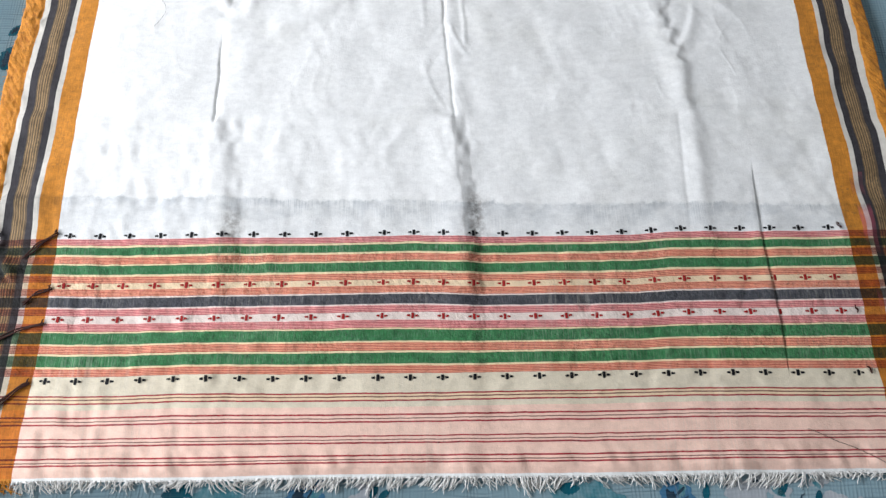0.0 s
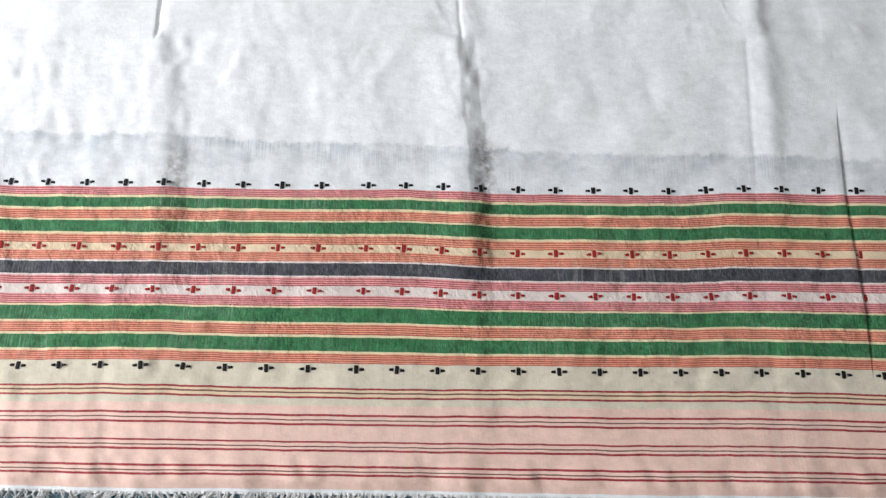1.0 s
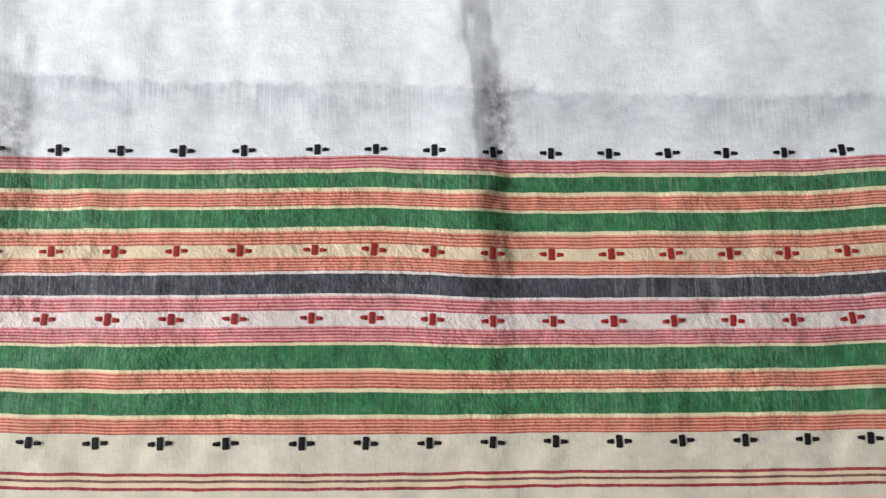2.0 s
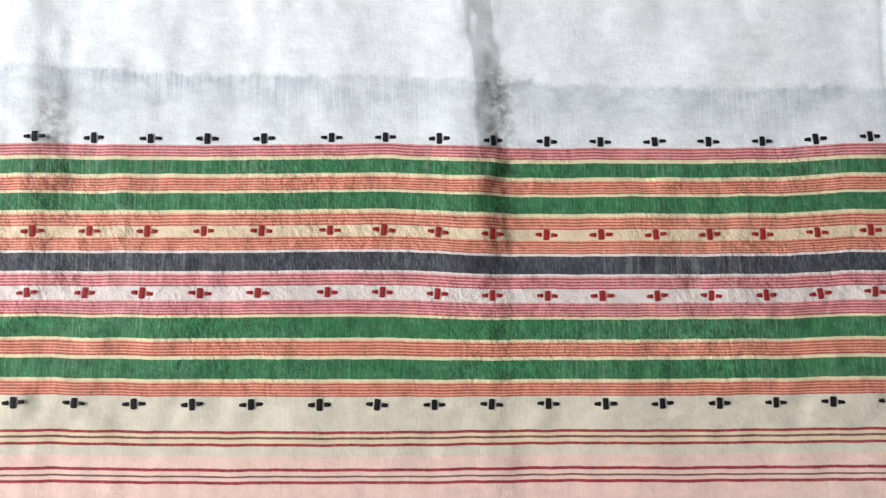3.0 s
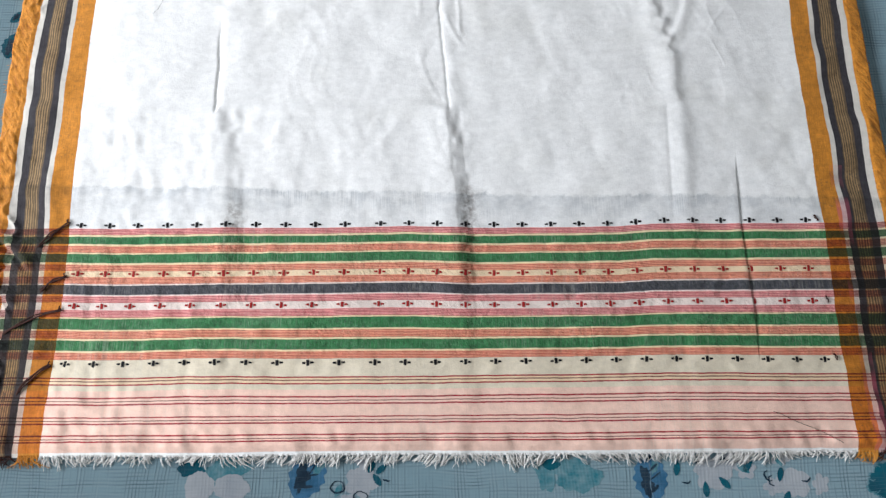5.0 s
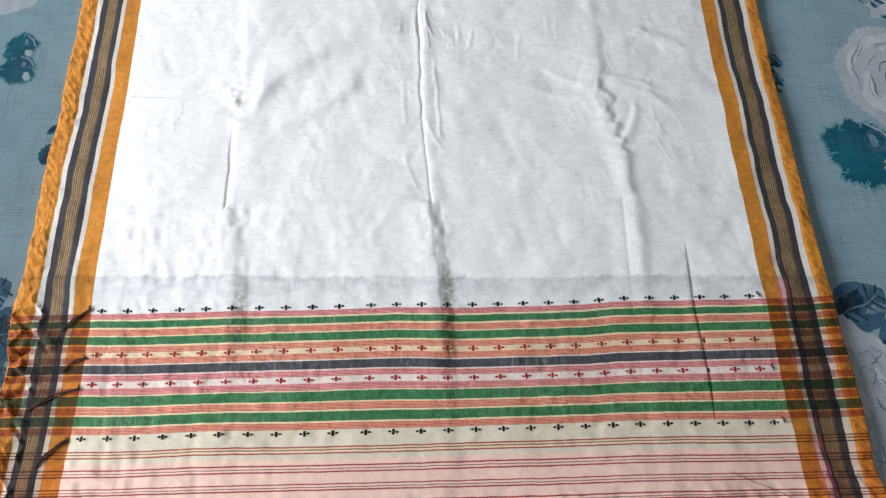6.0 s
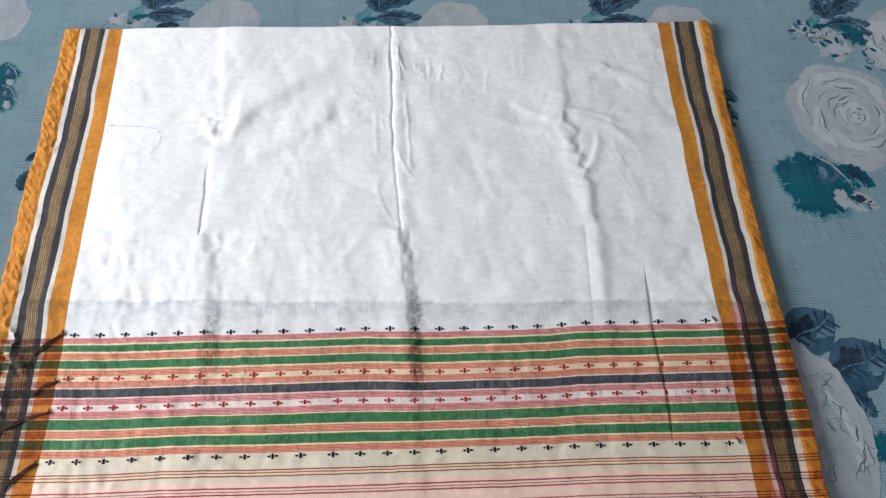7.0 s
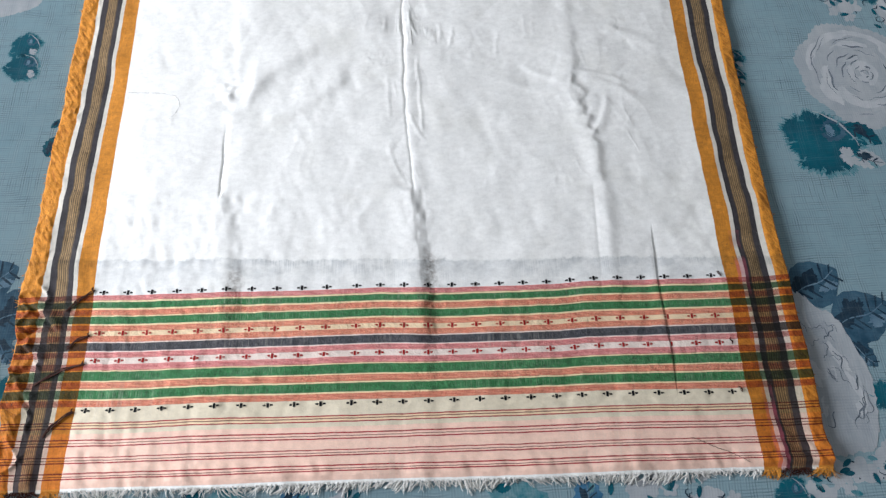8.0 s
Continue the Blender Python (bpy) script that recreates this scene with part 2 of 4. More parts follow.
def sheet_material():
    """Pale blue cotton with a printed slub-linen cross-hatch."""
    net = Net("printed_bed_linen", 0.85)
    net.out.inputs["Diffuse Roughness"].default_value = 1.0
    net.out.inputs["Specular IOR Level"].default_value = 0.10
    p = net.place()
    dark, pale, weave = linen_lines(net, p)
    cloud = net.noise(p, 7, 4, 0.6)
    much = net.spread(net.noise(p, 26, 3, 0.6), 0.36, 0.62, 0.35, 1.0)
    col = net.mix(net.spread(cloud, 0.3, 0.7), (0.208, 0.322, 0.372, 1), (0.255, 0.365, 0.410, 1))
    col = net.mix(net.math("MULTIPLY", net.math("MULTIPLY", dark, much), 0.78), col, (0.070, 0.120, 0.150, 1))
    col = net.mix(net.math("MULTIPLY", pale, 0.30), col, (0.37, 0.43, 0.45, 1))
    net.bump(weave, 0.15, 0.0006)
    return net.colour(col)


def print_material(name, light, dark, scale=60, lo=0.35, hi=0.65, stretch=1.0):
    """Dye printed on the sheet: two tones, washed out in patches, over the same weave."""
    net = Net(name, 0.85)
    net.out.inputs["Diffuse Roughness"].default_value = 1.0
    net.out.inputs["Specular IOR Level"].default_value = 0.10
    p = net.place()
    n = net.noise(net.scaled(p, stretch, 1.0), scale, 4, 0.62)
    lines, pale, weave = linen_lines(net, p)
    col = net.mix(net.spread(n, lo, hi), (*light, 1), (*dark, 1))
    col = net.mix(net.math("MULTIPLY", pale, 0.10), col, (0.30, 0.36, 0.40, 1))
    col = net.mix(net.math("MULTIPLY", lines, 0.16), col, (0.08, 0.11, 0.14, 1))
    net.bump(weave, 0.15, 0.0006)
    return net.colour(col)


def plaster_material(name, colour):
    net = Net(name, 0.9)
    n = net.noise(net.place(), 6, 5, 0.6)
    net.bump(net.noise(net.place(), 120, 3), 0.2, 0.002)
    return net.colour(net.mix(net.spread(n, 0.3, 0.7), (*(c * 0.93 for c in colour), 1), (*colour, 1)))


COTTON = cotton_material()
BLACK_THREAD = thread_material("black_thread", (0.009, 0.008, 0.010))
RED_THREAD = thread_material("red_thread", (0.38, 0.020, 0.019))
BROWN_THREAD = thread_material("dark_brown_thread", (0.048, 0.014, 0.009))
WHITE_THREAD = thread_material("white_thread", (0.78, 0.77, 0.74), 0.2)
ORANGE_THREAD = thread_material("orange_thread", (0.70, 0.30, 0.05), 0.4)
SHEET = sheet_material()
PETAL = print_material("pale_petal_print", (0.43, 0.455, 0.48), (0.34, 0.375, 0.41), 30, 0.35, 0.65, 2.0)
PETAL_LIGHT = print_material("light_petal_print", (0.51, 0.53, 0.55), (0.43, 0.46, 0.49), 45, 0.35, 0.65, 2.0)
PETAL_SHADE = print_material("shaded_petal_print", (0.34, 0.375, 0.41), (0.40, 0.43, 0.46), 60)
TEAL = print_material("teal_print", (0.004, 0.112, 0.158), (0.003, 0.066, 0.102), 24)
AQUA = print_material("aqua_print", (0.17, 0.31, 0.35), (0.03, 0.19, 0.24), 90)
BLUE = print_material("blue_leaf_print", (0.060, 0.140, 0.205), (0.022, 0.066, 0.112), 45)
COBALT = print_material("cobalt_leaf_print", (0.070, 0.200, 0.340), (0.030, 0.120, 0.220), 60)
SKY = print_material("light_blue_print", (0.16, 0.26, 0.34), (0.085, 0.16, 0.235), 60)
NAVY = print_material("navy_line_print", (0.010, 0.027, 0.048), (0.022, 0.050, 0.080), 120)
LINE = print_material("grey_line_print", (0.050, 0.075, 0.10), (0.20, 0.23, 0.27), 120)
WALL = plaster_material("pale_plaster", (0.58, 0.58, 0.58))
CEILING = plaster_material("white_plaster", (0.80, 0.80, 0.79))
FLOOR = plaster_material("grey_terrazzo", (0.40, 0.38, 0.36))
PAINT = plaster_material("white_gloss_paint", (0.78, 0.78, 0.76))


# ---- mesh helpers ----
def part(name, bm, material, parent, label=""):
    """Links a bmesh as one mesh object under a thing or a part."""
    me = bpy.data.meshes.new(name)
    bm.to_mesh(me)
    bm.free()
    me.materials.append(material)
    ob = new(name, me)
    if parent is not None:
        ob.parent = parent
    return tagged(ob, label)


def raw(name, verts, faces, material, parent=None, smooth=True, label=""):
    me = bpy.data.meshes.new(name)
    me.from_pydata(verts, [], faces)
    me.materials.append(material)
    if smooth:
        me.shade_smooth()
    me.update()
    ob = new(name, me)
    if parent is not None:
        ob.parent = parent
    return tagged(ob, label)


def box(bm, x0, y0, z0, x1, y1, z1, bevel=0.0):
    made = bmesh.ops.create_cube(bm, size=1.0)
    for v in made["verts"]:
        v.co = Vector(((x0, x1)[v.co.x > 0], (y0, y1)[v.co.y > 0], (z0, z1)[v.co.z > 0]))
    if bevel:
        edges = {e for v in made["verts"] for e in v.link_edges}
        bmesh.ops.bevel(bm, geom=list(edges), offset=bevel, segments=2, affect="EDGES")


def wall(name, *boxes, material=None):
    bm = bmesh.new()
    for b in boxes:
        box(bm, *b)
    return tagged(part(name, bm, material or WALL, None), kind="structure")


LATTICES = {k: np.random.RandomState(k).rand(64, 64) for k in range(1, 60)}


def value_noise(x, y, cell, seed):
    """Smooth noise from -1 to 1 with the given cell size."""
    g = LATTICES[seed]
    fx, fy = np.asarray(x) / cell + 200.0, np.asarray(y) / cell + 200.0
    ix, iy = np.floor(fx).astype(int), np.floor(fy).astype(int)
    tx, ty = fx - ix, fy - iy
    tx, ty = tx * tx * tx * (tx * (tx * 6 - 15) + 10), ty * ty * ty * (ty * (ty * 6 - 15) + 10)
    a = g[ix % 64, iy % 64] * (1 - tx) + g[(ix + 1) % 64, iy % 64] * tx
    b = g[ix % 64, (iy + 1) % 64] * (1 - tx) + g[(ix + 1) % 64, (iy + 1) % 64] * tx
    return (a * (1 - ty) + b * ty) * 2 - 1


def smooth01(x):
    x = np.clip(x, 0, 1)
    return x * x * (3 - 2 * x)


def bell(d, w):
    return np.exp(-(d / w) ** 2)


def ridge(d, left, right):
    """A crest at d = 0 with different widths on its two sides."""
    return np.where(d < 0, bell(d, left), bell(d, right))


# ---- the room, closed round the bed ----
WX = WIN_X
wall("floor", (WX - 0.2, -2.4, -0.10, 3.4, 3.4, 0.0), material=FLOOR)
wall("ceiling", (WX - 0.2, -2.4, 2.80, 3.4, 3.4, 2.90), material=CEILING)
wall("wall_north", (WX, 3.2, 0.0, 3.2, 3.4, 2.80))
wall("wall_south", (WX, -2.4, 0.0, 3.2, -2.2, 2.80))
wall("wall_east", (3.2, -2.4, 0.0, 3.4, 3.4, 2.80))
wall("wall_west", (WX - 0.2, -2.4, 0.0, WX, WIN_Y0, 2.80), (WX - 0.2, WIN_Y1, 0.0, WX, 3.4, 2.80),
     (WX - 0.2, WIN_Y0, 0.0, WX, WIN_Y1, WIN_Z0), (WX - 0.2, WIN_Y0, WIN_Z1, WX, WIN_Y1, 2.80))
window = tagged(new("window_1"), "white painted window in a plaster wall", "window", kind="structure")
bm = bmesh.new()
for y0, y1, z0, z1 in ((WIN_Y0, WIN_Y0 + 0.05, WIN_Z0, WIN_Z1), (WIN_Y1 - 0.05, WIN_Y1, WIN_Z0, WIN_Z1),
                       (WIN_Y0 + 0.05, WIN_Y1 - 0.05, WIN_Z0, WIN_Z0 + 0.05), (WIN_Y0 + 0.05, WIN_Y1 - 0.05, WIN_Z1 - 0.05, WIN_Z1)):
    box(bm, WX - 0.16, y0, z0, WX - 0.10, y1, z1)
part("window_frame", bm, PAINT, window)

# ---- bed ----
bed = tagged(new("bed"), "plain mattress on a low wooden bed base", "bed")
bm = bmesh.new()
box(bm, -0.95, -0.55, 0.30, 1.05, 1.40, ZS - 0.006, 0.03)
part("mattress", bm, PAINT, bed)
bm = bmesh.new()
box(bm, -0.97, -0.57, 0.0, 1.07, 1.42, 0.30, 0.01)
part("bed_base", bm, thread_material("dark_wood", (0.14, 0.08, 0.045)), bed)


def sheet_z(x, y):
    """The sheet's height: almost flat, with faint long swells."""
    return ZS + 0.0007 * value_noise(x, y, 0.20, 3) - 0.0008


def build_sheet():
    xs, ys = np.arange(-0.98, 1.085, 0.02), np.arange(-0.58, 1.435, 0.02)
    gx, gy = np.meshgrid(xs, ys)
    gz = sheet_z(gx, gy)
    nx, ny = len(xs), len(ys)
    verts = np.stack([gx, gy, gz], -1).reshape(-1, 3).tolist()
    faces = [(j * nx + i, j * nx + i + 1, (j + 1) * nx + i + 1, (j + 1) * nx + i) for j in range(ny - 1) for i in range(nx - 1)]
    rim = [i for i in range(nx)] + [j * nx + nx - 1 for j in range(1, ny)] + \
          [(ny - 1) * nx + i for i in range(nx - 2, -1, -1)] + [j * nx for j in range(ny - 2, 0, -1)]
    base = len(verts)
    for k, r in enumerate(rim):
        x, y, z = verts[r]
        verts.append([x + 0.012 * math.sin(k * 0.5), y + 0.012 * math.cos(k * 0.5), 0.22 + 0.01 * math.sin(k * 0.9)])
    n = len(rim)
    faces += [(rim[k], base + k, base + (k + 1) % n, rim[(k + 1) % n]) for k in range(n)]
    return raw("bed_sheet", verts, faces, SHEET)


sheet = tagged(build_sheet(), "pale blue cotton bed sheet printed with roses and leaves", "bed sheet")


# ---- flowers printed on the sheet ----
def flat_shape(name, outline, material, lift, rng=None, parent=None):
    """A flat printed shape from a closed outline in the plane, laid on the sheet."""
    cx, cy = np.mean(outline, axis=0)
    lift = 0.25 * lift
    rings, n = 4, len(outline)
    verts, faces = [(cx, cy, float(sheet_z(cx, cy)) + lift)], []
    for r in range(1, rings + 1):
        for x, y in outline:
            px, py = cx + (x - cx) * r / rings, cy + (y - cy) * r / rings
            verts.append((px, py, float(sheet_z(px, py)) + lift))
    for i in range(n):
        faces.append((0, 1 + i, 1 + (i + 1) % n))
        for r in range(rings - 1):
            a, b = 1 + r * n, 1 + (r + 1) * n
            faces.append((a + i, b + i, b + (i + 1) % n, a + (i + 1) % n))
    return raw(name, verts, faces, material, parent or sheet)


def ragged_outline(cx, cy, rx, ry, turn, seed, rough=0.08, lobes=0, depth=0.0, n=110, fine=0.05):
    rng = np.random.RandomState(seed)
    ph = rng.rand(8) * 6.28
    out = []
    c, s = math.cos(radians(turn)), math.sin(radians(turn))
    for i in range(n):
        a = 2 * math.pi * i / n
        k = 1 + rough * (0.5 * math.sin(2 * a + ph[0]) + 0.4 * math.sin(3 * a + ph[1]) + 0.35 * math.sin(5 * a + ph[2]) + 0.3 * math.sin(9 * a + ph[3]))
        k += fine * (rng.rand() - 0.5)
        if lobes:
            k += depth * (abs(math.sin(lobes * a / 2 + ph[4])) - 0.6)
        x, y = rx * k * math.cos(a), ry * k * math.sin(a)
        out.append((cx + c * x - s * y, cy + s * x + c * y))
    return out


def leaf_outline(cx, cy, length, width, turn, seed, n=60):
    rng = np.random.RandomState(seed)
    c, s = math.cos(radians(turn)), math.sin(radians(turn))
    out = []
    for side in (1, -1):
        for i in range(n // 2):
            q = i / (n / 2)
            q = q if side > 0 else 1 - q
            w = width * (math.sin(math.pi * q ** 0.85) ** 0.8) * (1 + (0.10 if width < 0.045 else 0.02) * math.sin(34 * q + seed)) + 0.0006 * rng.rand()
            x, y = (q - 0.5) * length, side * 0.5 * w
            out.append((cx + c * x - s * y, cy + s * x + c * y))
    return out


def stroke(name, points, width, material, lift, parent=None):
    """A brushed line along points, thin at both ends."""
    lift = 0.25 * lift
    verts, faces = [], []
    n = len(points)
    for i, (x, y) in enumerate(points):
        x0, y0 = points[max(0, i - 1)]
        x1, y1 = points[min(n - 1, i + 1)]
        dx, dy = x1 - x0, y1 - y0
        m = math.hypot(dx, dy) or 1
        w = width * (0.25 + 0.75 * math.sin(math.pi * (i + 0.3) / n))
        for k in (-1, 1):
            px, py = x - dy / m * w * k * 0.5, y + dx / m * w * k * 0.5
            verts.append((px, py, float(sheet_z(px, py)) + lift))
    for i in range(n - 1):
        faces.append((2 * i, 2 * i + 2, 2 * i + 3, 2 * i + 1))
    return raw(name, verts, faces, material, parent or sheet)


def arc(cx, cy, rx, ry, a0, a1, seed, n=16, wob=0.06):
    rng = np.random.RandomState(seed)
    p1, p2 = rng.rand(2) * 6.28
    out = []
    for i in range(n):
        a = radians(a0 + (a1 - a0) * i / (n - 1))
        k = 1 + wob * math.sin(5 * a + p1) + wob * 0.6 * math.sin(11 * a + p2)
        out.append((cx + rx * k * math.cos(a), cy + ry * k * math.sin(a)))
    return out


def printed_rose(cx, cy, r, seed, rings=7, tall=1.0):
    """A pale full-blown rose: scalloped disc, overlapping petals, brushed grey rims round its heart."""
    rng = np.random.RandomState(seed)
    rose = flat_shape("printed_rose", ragged_outline(cx, cy, r, r * 0.95 * tall, 0, seed, 0.06, 7, 0.06, 200, 0.05), PETAL, 0.0004)
    tagged(rose, "pale grey rose printed on the sheet")
    ox, oy = cx + 0.16 * r, cy - 0.02 * r
    level = 0.0005
    for k in range(rings):
        q = 0.90 * (1 - k / rings) ** 1.15
        mx, my = ox + (cx - ox) * q, oy + (cy - oy) * q
        count = max(3, round(4 + 5 * q))
        turn = rng.rand() * 360
        for j in range(count):
            a = turn + 360 * j / count + rng.uniform(-9, 9)
            ca, sa = math.cos(radians(a)), math.sin(radians(a))
            wide, deep = 1.25 * math.pi * q * r / count, 0.30 * q * r + 0.012 * r
            px, py = mx + ca * (q * r - deep * 1.02), my + sa * (q * r - deep * 1.02) * 0.93 * tall
            level += 0.000012
            flat_shape("petal", ragged_outline(px, py, deep, wide, a, seed * 13 + k * 11 + j, 0.10, 3, 0.06, 44, 0.05), (PETAL, PETAL_LIGHT, PETAL_SHADE, PETAL_LIGHT, PETAL)[rng.randint(5)], level, parent=rose)
            if rng.rand() < 0.16 + 0.62 * (k / rings) + (0.3 if 60 < a % 360 < 190 else 0.0):
                span = rng.uniform(0.4, 1.3) * 300 / count
                near = rng.uniform(0.90, 1.02)
                pts = arc(mx, my, q * r * near, q * r * near * 0.94 * tall, a - span / 2, a + span / 2, seed * 31 + k * 7 + j, 18, 0.045)
                stroke("petal_line", pts, r * rng.uniform(0.010, 0.036), LINE, level + 0.0003, rose)
        level += 0.0001
    return rose


def printed_peony(cx, cy, rx, ry, turn, seed):
    """A long pale bloom seen from the side: streaked petals, cracked grey lines between them."""
    flower = flat_shape("printed_peony", ragged_outline(cx, cy, rx, ry, turn, seed, 0.05, 7, 0.06), PETAL, 0.0016)
    rng = np.random.RandomState(seed + 5)
    c, s = math.cos(radians(turn)), math.sin(radians(turn))

    def at(x, y):
        return cx + c * x - s * y, cy + s * x + c * y
    level = 0.0017
    for k in range(22):
        px, py = rng.uniform(-0.75, 0.75) * rx, rng.uniform(-0.7, 0.7) * ry
        if (px / rx) ** 2 + (py / ry) ** 2 > 0.62:
            continue
        x, y = at(px, py)
        level += 0.00002
        flat_shape("petal", ragged_outline(x, y, rx * rng.uniform(0.10, 0.24), ry * rng.uniform(0.08, 0.20), turn + rng.uniform(-35, 35), seed + 50 + k, 0.22, 3, 0.10, 54, 0.12),
                   (PETAL_LIGHT, PETAL_SHADE, PETAL_LIGHT)[k % 3], level, parent=flower)
    for k in range(26):
        px, py = rng.uniform(-0.8, 0.8) * rx, rng.uniform(-0.75, 0.75) * ry
        if (px / rx) ** 2 + (py / ry) ** 2 > 0.75:
            continue
        qx, qy = at(px, py)
        a, r = rng.uniform(-60, 100), rng.uniform(0.20, 0.45) * ry
        stroke("petal_line", arc(qx - r * 0.7, qy, r, r * 1.5, a - 45, a + rng.uniform(0, 40), seed + k, wob=0.12), rng.uniform(0.0006, 0.0017), LINE, 0.0024, flower)
    for k in range(1):
        x, y = -0.25 * rx, -0.75 * ry
        pts = []
        for j in range(14):
            pts.append(at(x, y))
            x, y = x - 0.030 * rx + rng.uniform(-0.03, 0.02) * rx, y + rng.uniform(-0.01, 0.13) * ry
        stroke("petal_line", pts, 0.0011, LINE, 0.0025, flower)
    return flower


def printed_leaf(cx, cy, length, width, turn, seed, material=None, veins=4):
    """A leaf with a dark heart, pale flecks and a few brushed veins."""
    leaf = flat_shape("printed_leaf", leaf_outline(cx, cy, length, width, turn, seed), material or BLUE, 0.0006)
    c, s = math.cos(radians(turn)), math.sin(radians(turn))
    rng = np.random.RandomState(seed + 300)

    def at(x, y):
        return (cx + c * x - s * y, cy + s * x + c * y)
    x, y = at(-0.12 * length, 0.12 * width)
    flat_shape("leaf_shade", ragged_outline(x, y, length * 0.24, width * 0.20, turn + 8, seed + 1, 0.3, 0, 0, 60, 0.25), NAVY, 0.0009, parent=leaf)
    x, y = at(0.18 * length, -0.20 * width)
    flat_shape("leaf_light", ragged_outline(x, y, length * 0.16, width * 0.10, turn - 15, seed + 2, 0.3, 0, 0, 50, 0.35), SKY if material is None else AQUA, 0.0010, parent=leaf)
    stroke("leaf_vein", [at((q / 9 - 0.5) * length * 0.86, 0.04 * width * math.sin(q * 0.8)) for q in range(10)], min(width, 0.034) * 0.045, SKY if veins > 3 else NAVY, 0.0013, leaf)
    for k in range(veins):
        q = (k + 0.6 + 0.3 * rng.rand()) / (veins + 1) - 0.45
        for side in (-1, 1):
            if rng.rand() < 0.12:
                continue
            reach = rng.uniform(0.22, 0.36)
            pts = [at((q + 0.12 * j / 4) * length, side * width * reach * j / 4 * math.cos(q * 2.2)) for j in range(5)]
            stroke("leaf_vein", pts, min(width, 0.034) * rng.uniform(0.05, 0.10), NAVY, 0.0013, leaf)
    return leaf


def printed_spray(cx, cy, r, seed, count=12):
    """Small pale blossoms with dark specks between them."""
    rng = np.random.RandomState(seed)
    spray = flat_shape("printed_blossom", ragged_outline(cx, cy, r * 0.45, r * 0.40, 0, seed, 0.1, 5, 0.3), PETAL, 0.0005)
    for k in range(count):
        a, q = rng.rand() * 6.28, r * math.sqrt(rng.uniform(0.1, 1))
        x, y = cx + q * math.cos(a), cy + q * math.sin(a) * 0.8
        if k % 3 == 0:
            flat_shape("printed_blossom", ragged_outline(x, y, r * 0.26, r * 0.22, rng.rand() * 90, seed + k, 0.1, 5, 0.4), PETAL, 0.0007 + 0.00002 * k)
        elif k % 3 == 1:
            flat_shape("printed_bud", leaf_outline(x, y, r * 0.40, r * 0.17, rng.rand() * 360, seed + k), (AQUA, TEAL, BLUE)[k % 2 + (k % 5 == 0)], 0.0012)
        else:
            stroke("petal_line", arc(x, y, r * 0.2, r * 0.16, rng.rand() * 360, rng.rand() * 360 + 90, seed + k), r * 0.05, NAVY, 0.0015)


def printed_teal_rose(cx, cy, r, seed):
    """A dark teal rose with washed-out, feathered edges."""
    halo = flat_shape("printed_teal_rose", ragged_outline(cx, cy, r * 0.98, r * 0.98, -25, seed, 0.14, 0, 0, 260, 0.17), AQUA, 0.0005)
    tagged(halo, "dark teal rose printed on the sheet")
    flat_shape("petal", ragged_outline(cx - 0.03 * r, cy + 0.03 * r, r * 0.88, r * 0.90, -25, seed, 0.14, 0, 0, 260, 0.15), TEAL, 0.0010, parent=halo)
    bx, by = cx + 0.30 * r, cy + 0.36 * r
    flat_shape("petal", ragged_outline(bx + 0.05 * r, by, r * 0.34, r * 0.30, 20, seed + 6, 0.12, 0, 0, 90, 0.22), BLUE, 0.0012, parent=halo)
    flat_shape("petal", ragged_outline(bx, by, r * 0.22, r * 0.20, 20, seed + 7, 0.08, 0, 0, 60, 0.10), TEAL, 0.0013, parent=halo)
    flat_shape("petal", ragged_outline(bx - 0.05 * r, by + 0.03 * r, r * 0.09, r * 0.14, 20, seed + 8, 0.15, 0, 0, 50, 0.25), SKY, 0.0014, parent=halo)
    flat_shape("petal", ragged_outline(cx + 0.52 * r, cy - 0.42 * r, r * 0.26, r * 0.20, -60, seed + 9, 0.20, 0, 0, 120, 0.32), PETAL_SHADE, 0.0013, parent=halo)
    for k in range(3):
        stroke("petal_line", arc(bx - 0.02 * r, by - 0.02 * r, r * (0.06 + 0.05 * k), r * (0.05 + 0.05 * k), 150 + 20 * k, 320 - 10 * k, seed + 20 + k, 14, 0.12), r * 0.035, SKY, 0.0015, halo)
    stroke("petal_line", arc(cx - 0.15 * r, cy - 0.35 * r, r * 1.00, r * 1.25, 10, 85, seed + 3, 20, 0.02), r * 0.05, PETAL, 0.0016, halo)
    for k in range(9):
        a = 170 + 38 * k
        stroke("petal_line", arc(cx + r * 0.80 * math.cos(radians(a)), cy + r * 0.82 * math.sin(radians(a)), r * 0.16, r * 0.10, a, a + 150, seed + 30 + k, 10, 0.2), r * 0.05, AQUA, 0.0016, halo)
    return halo


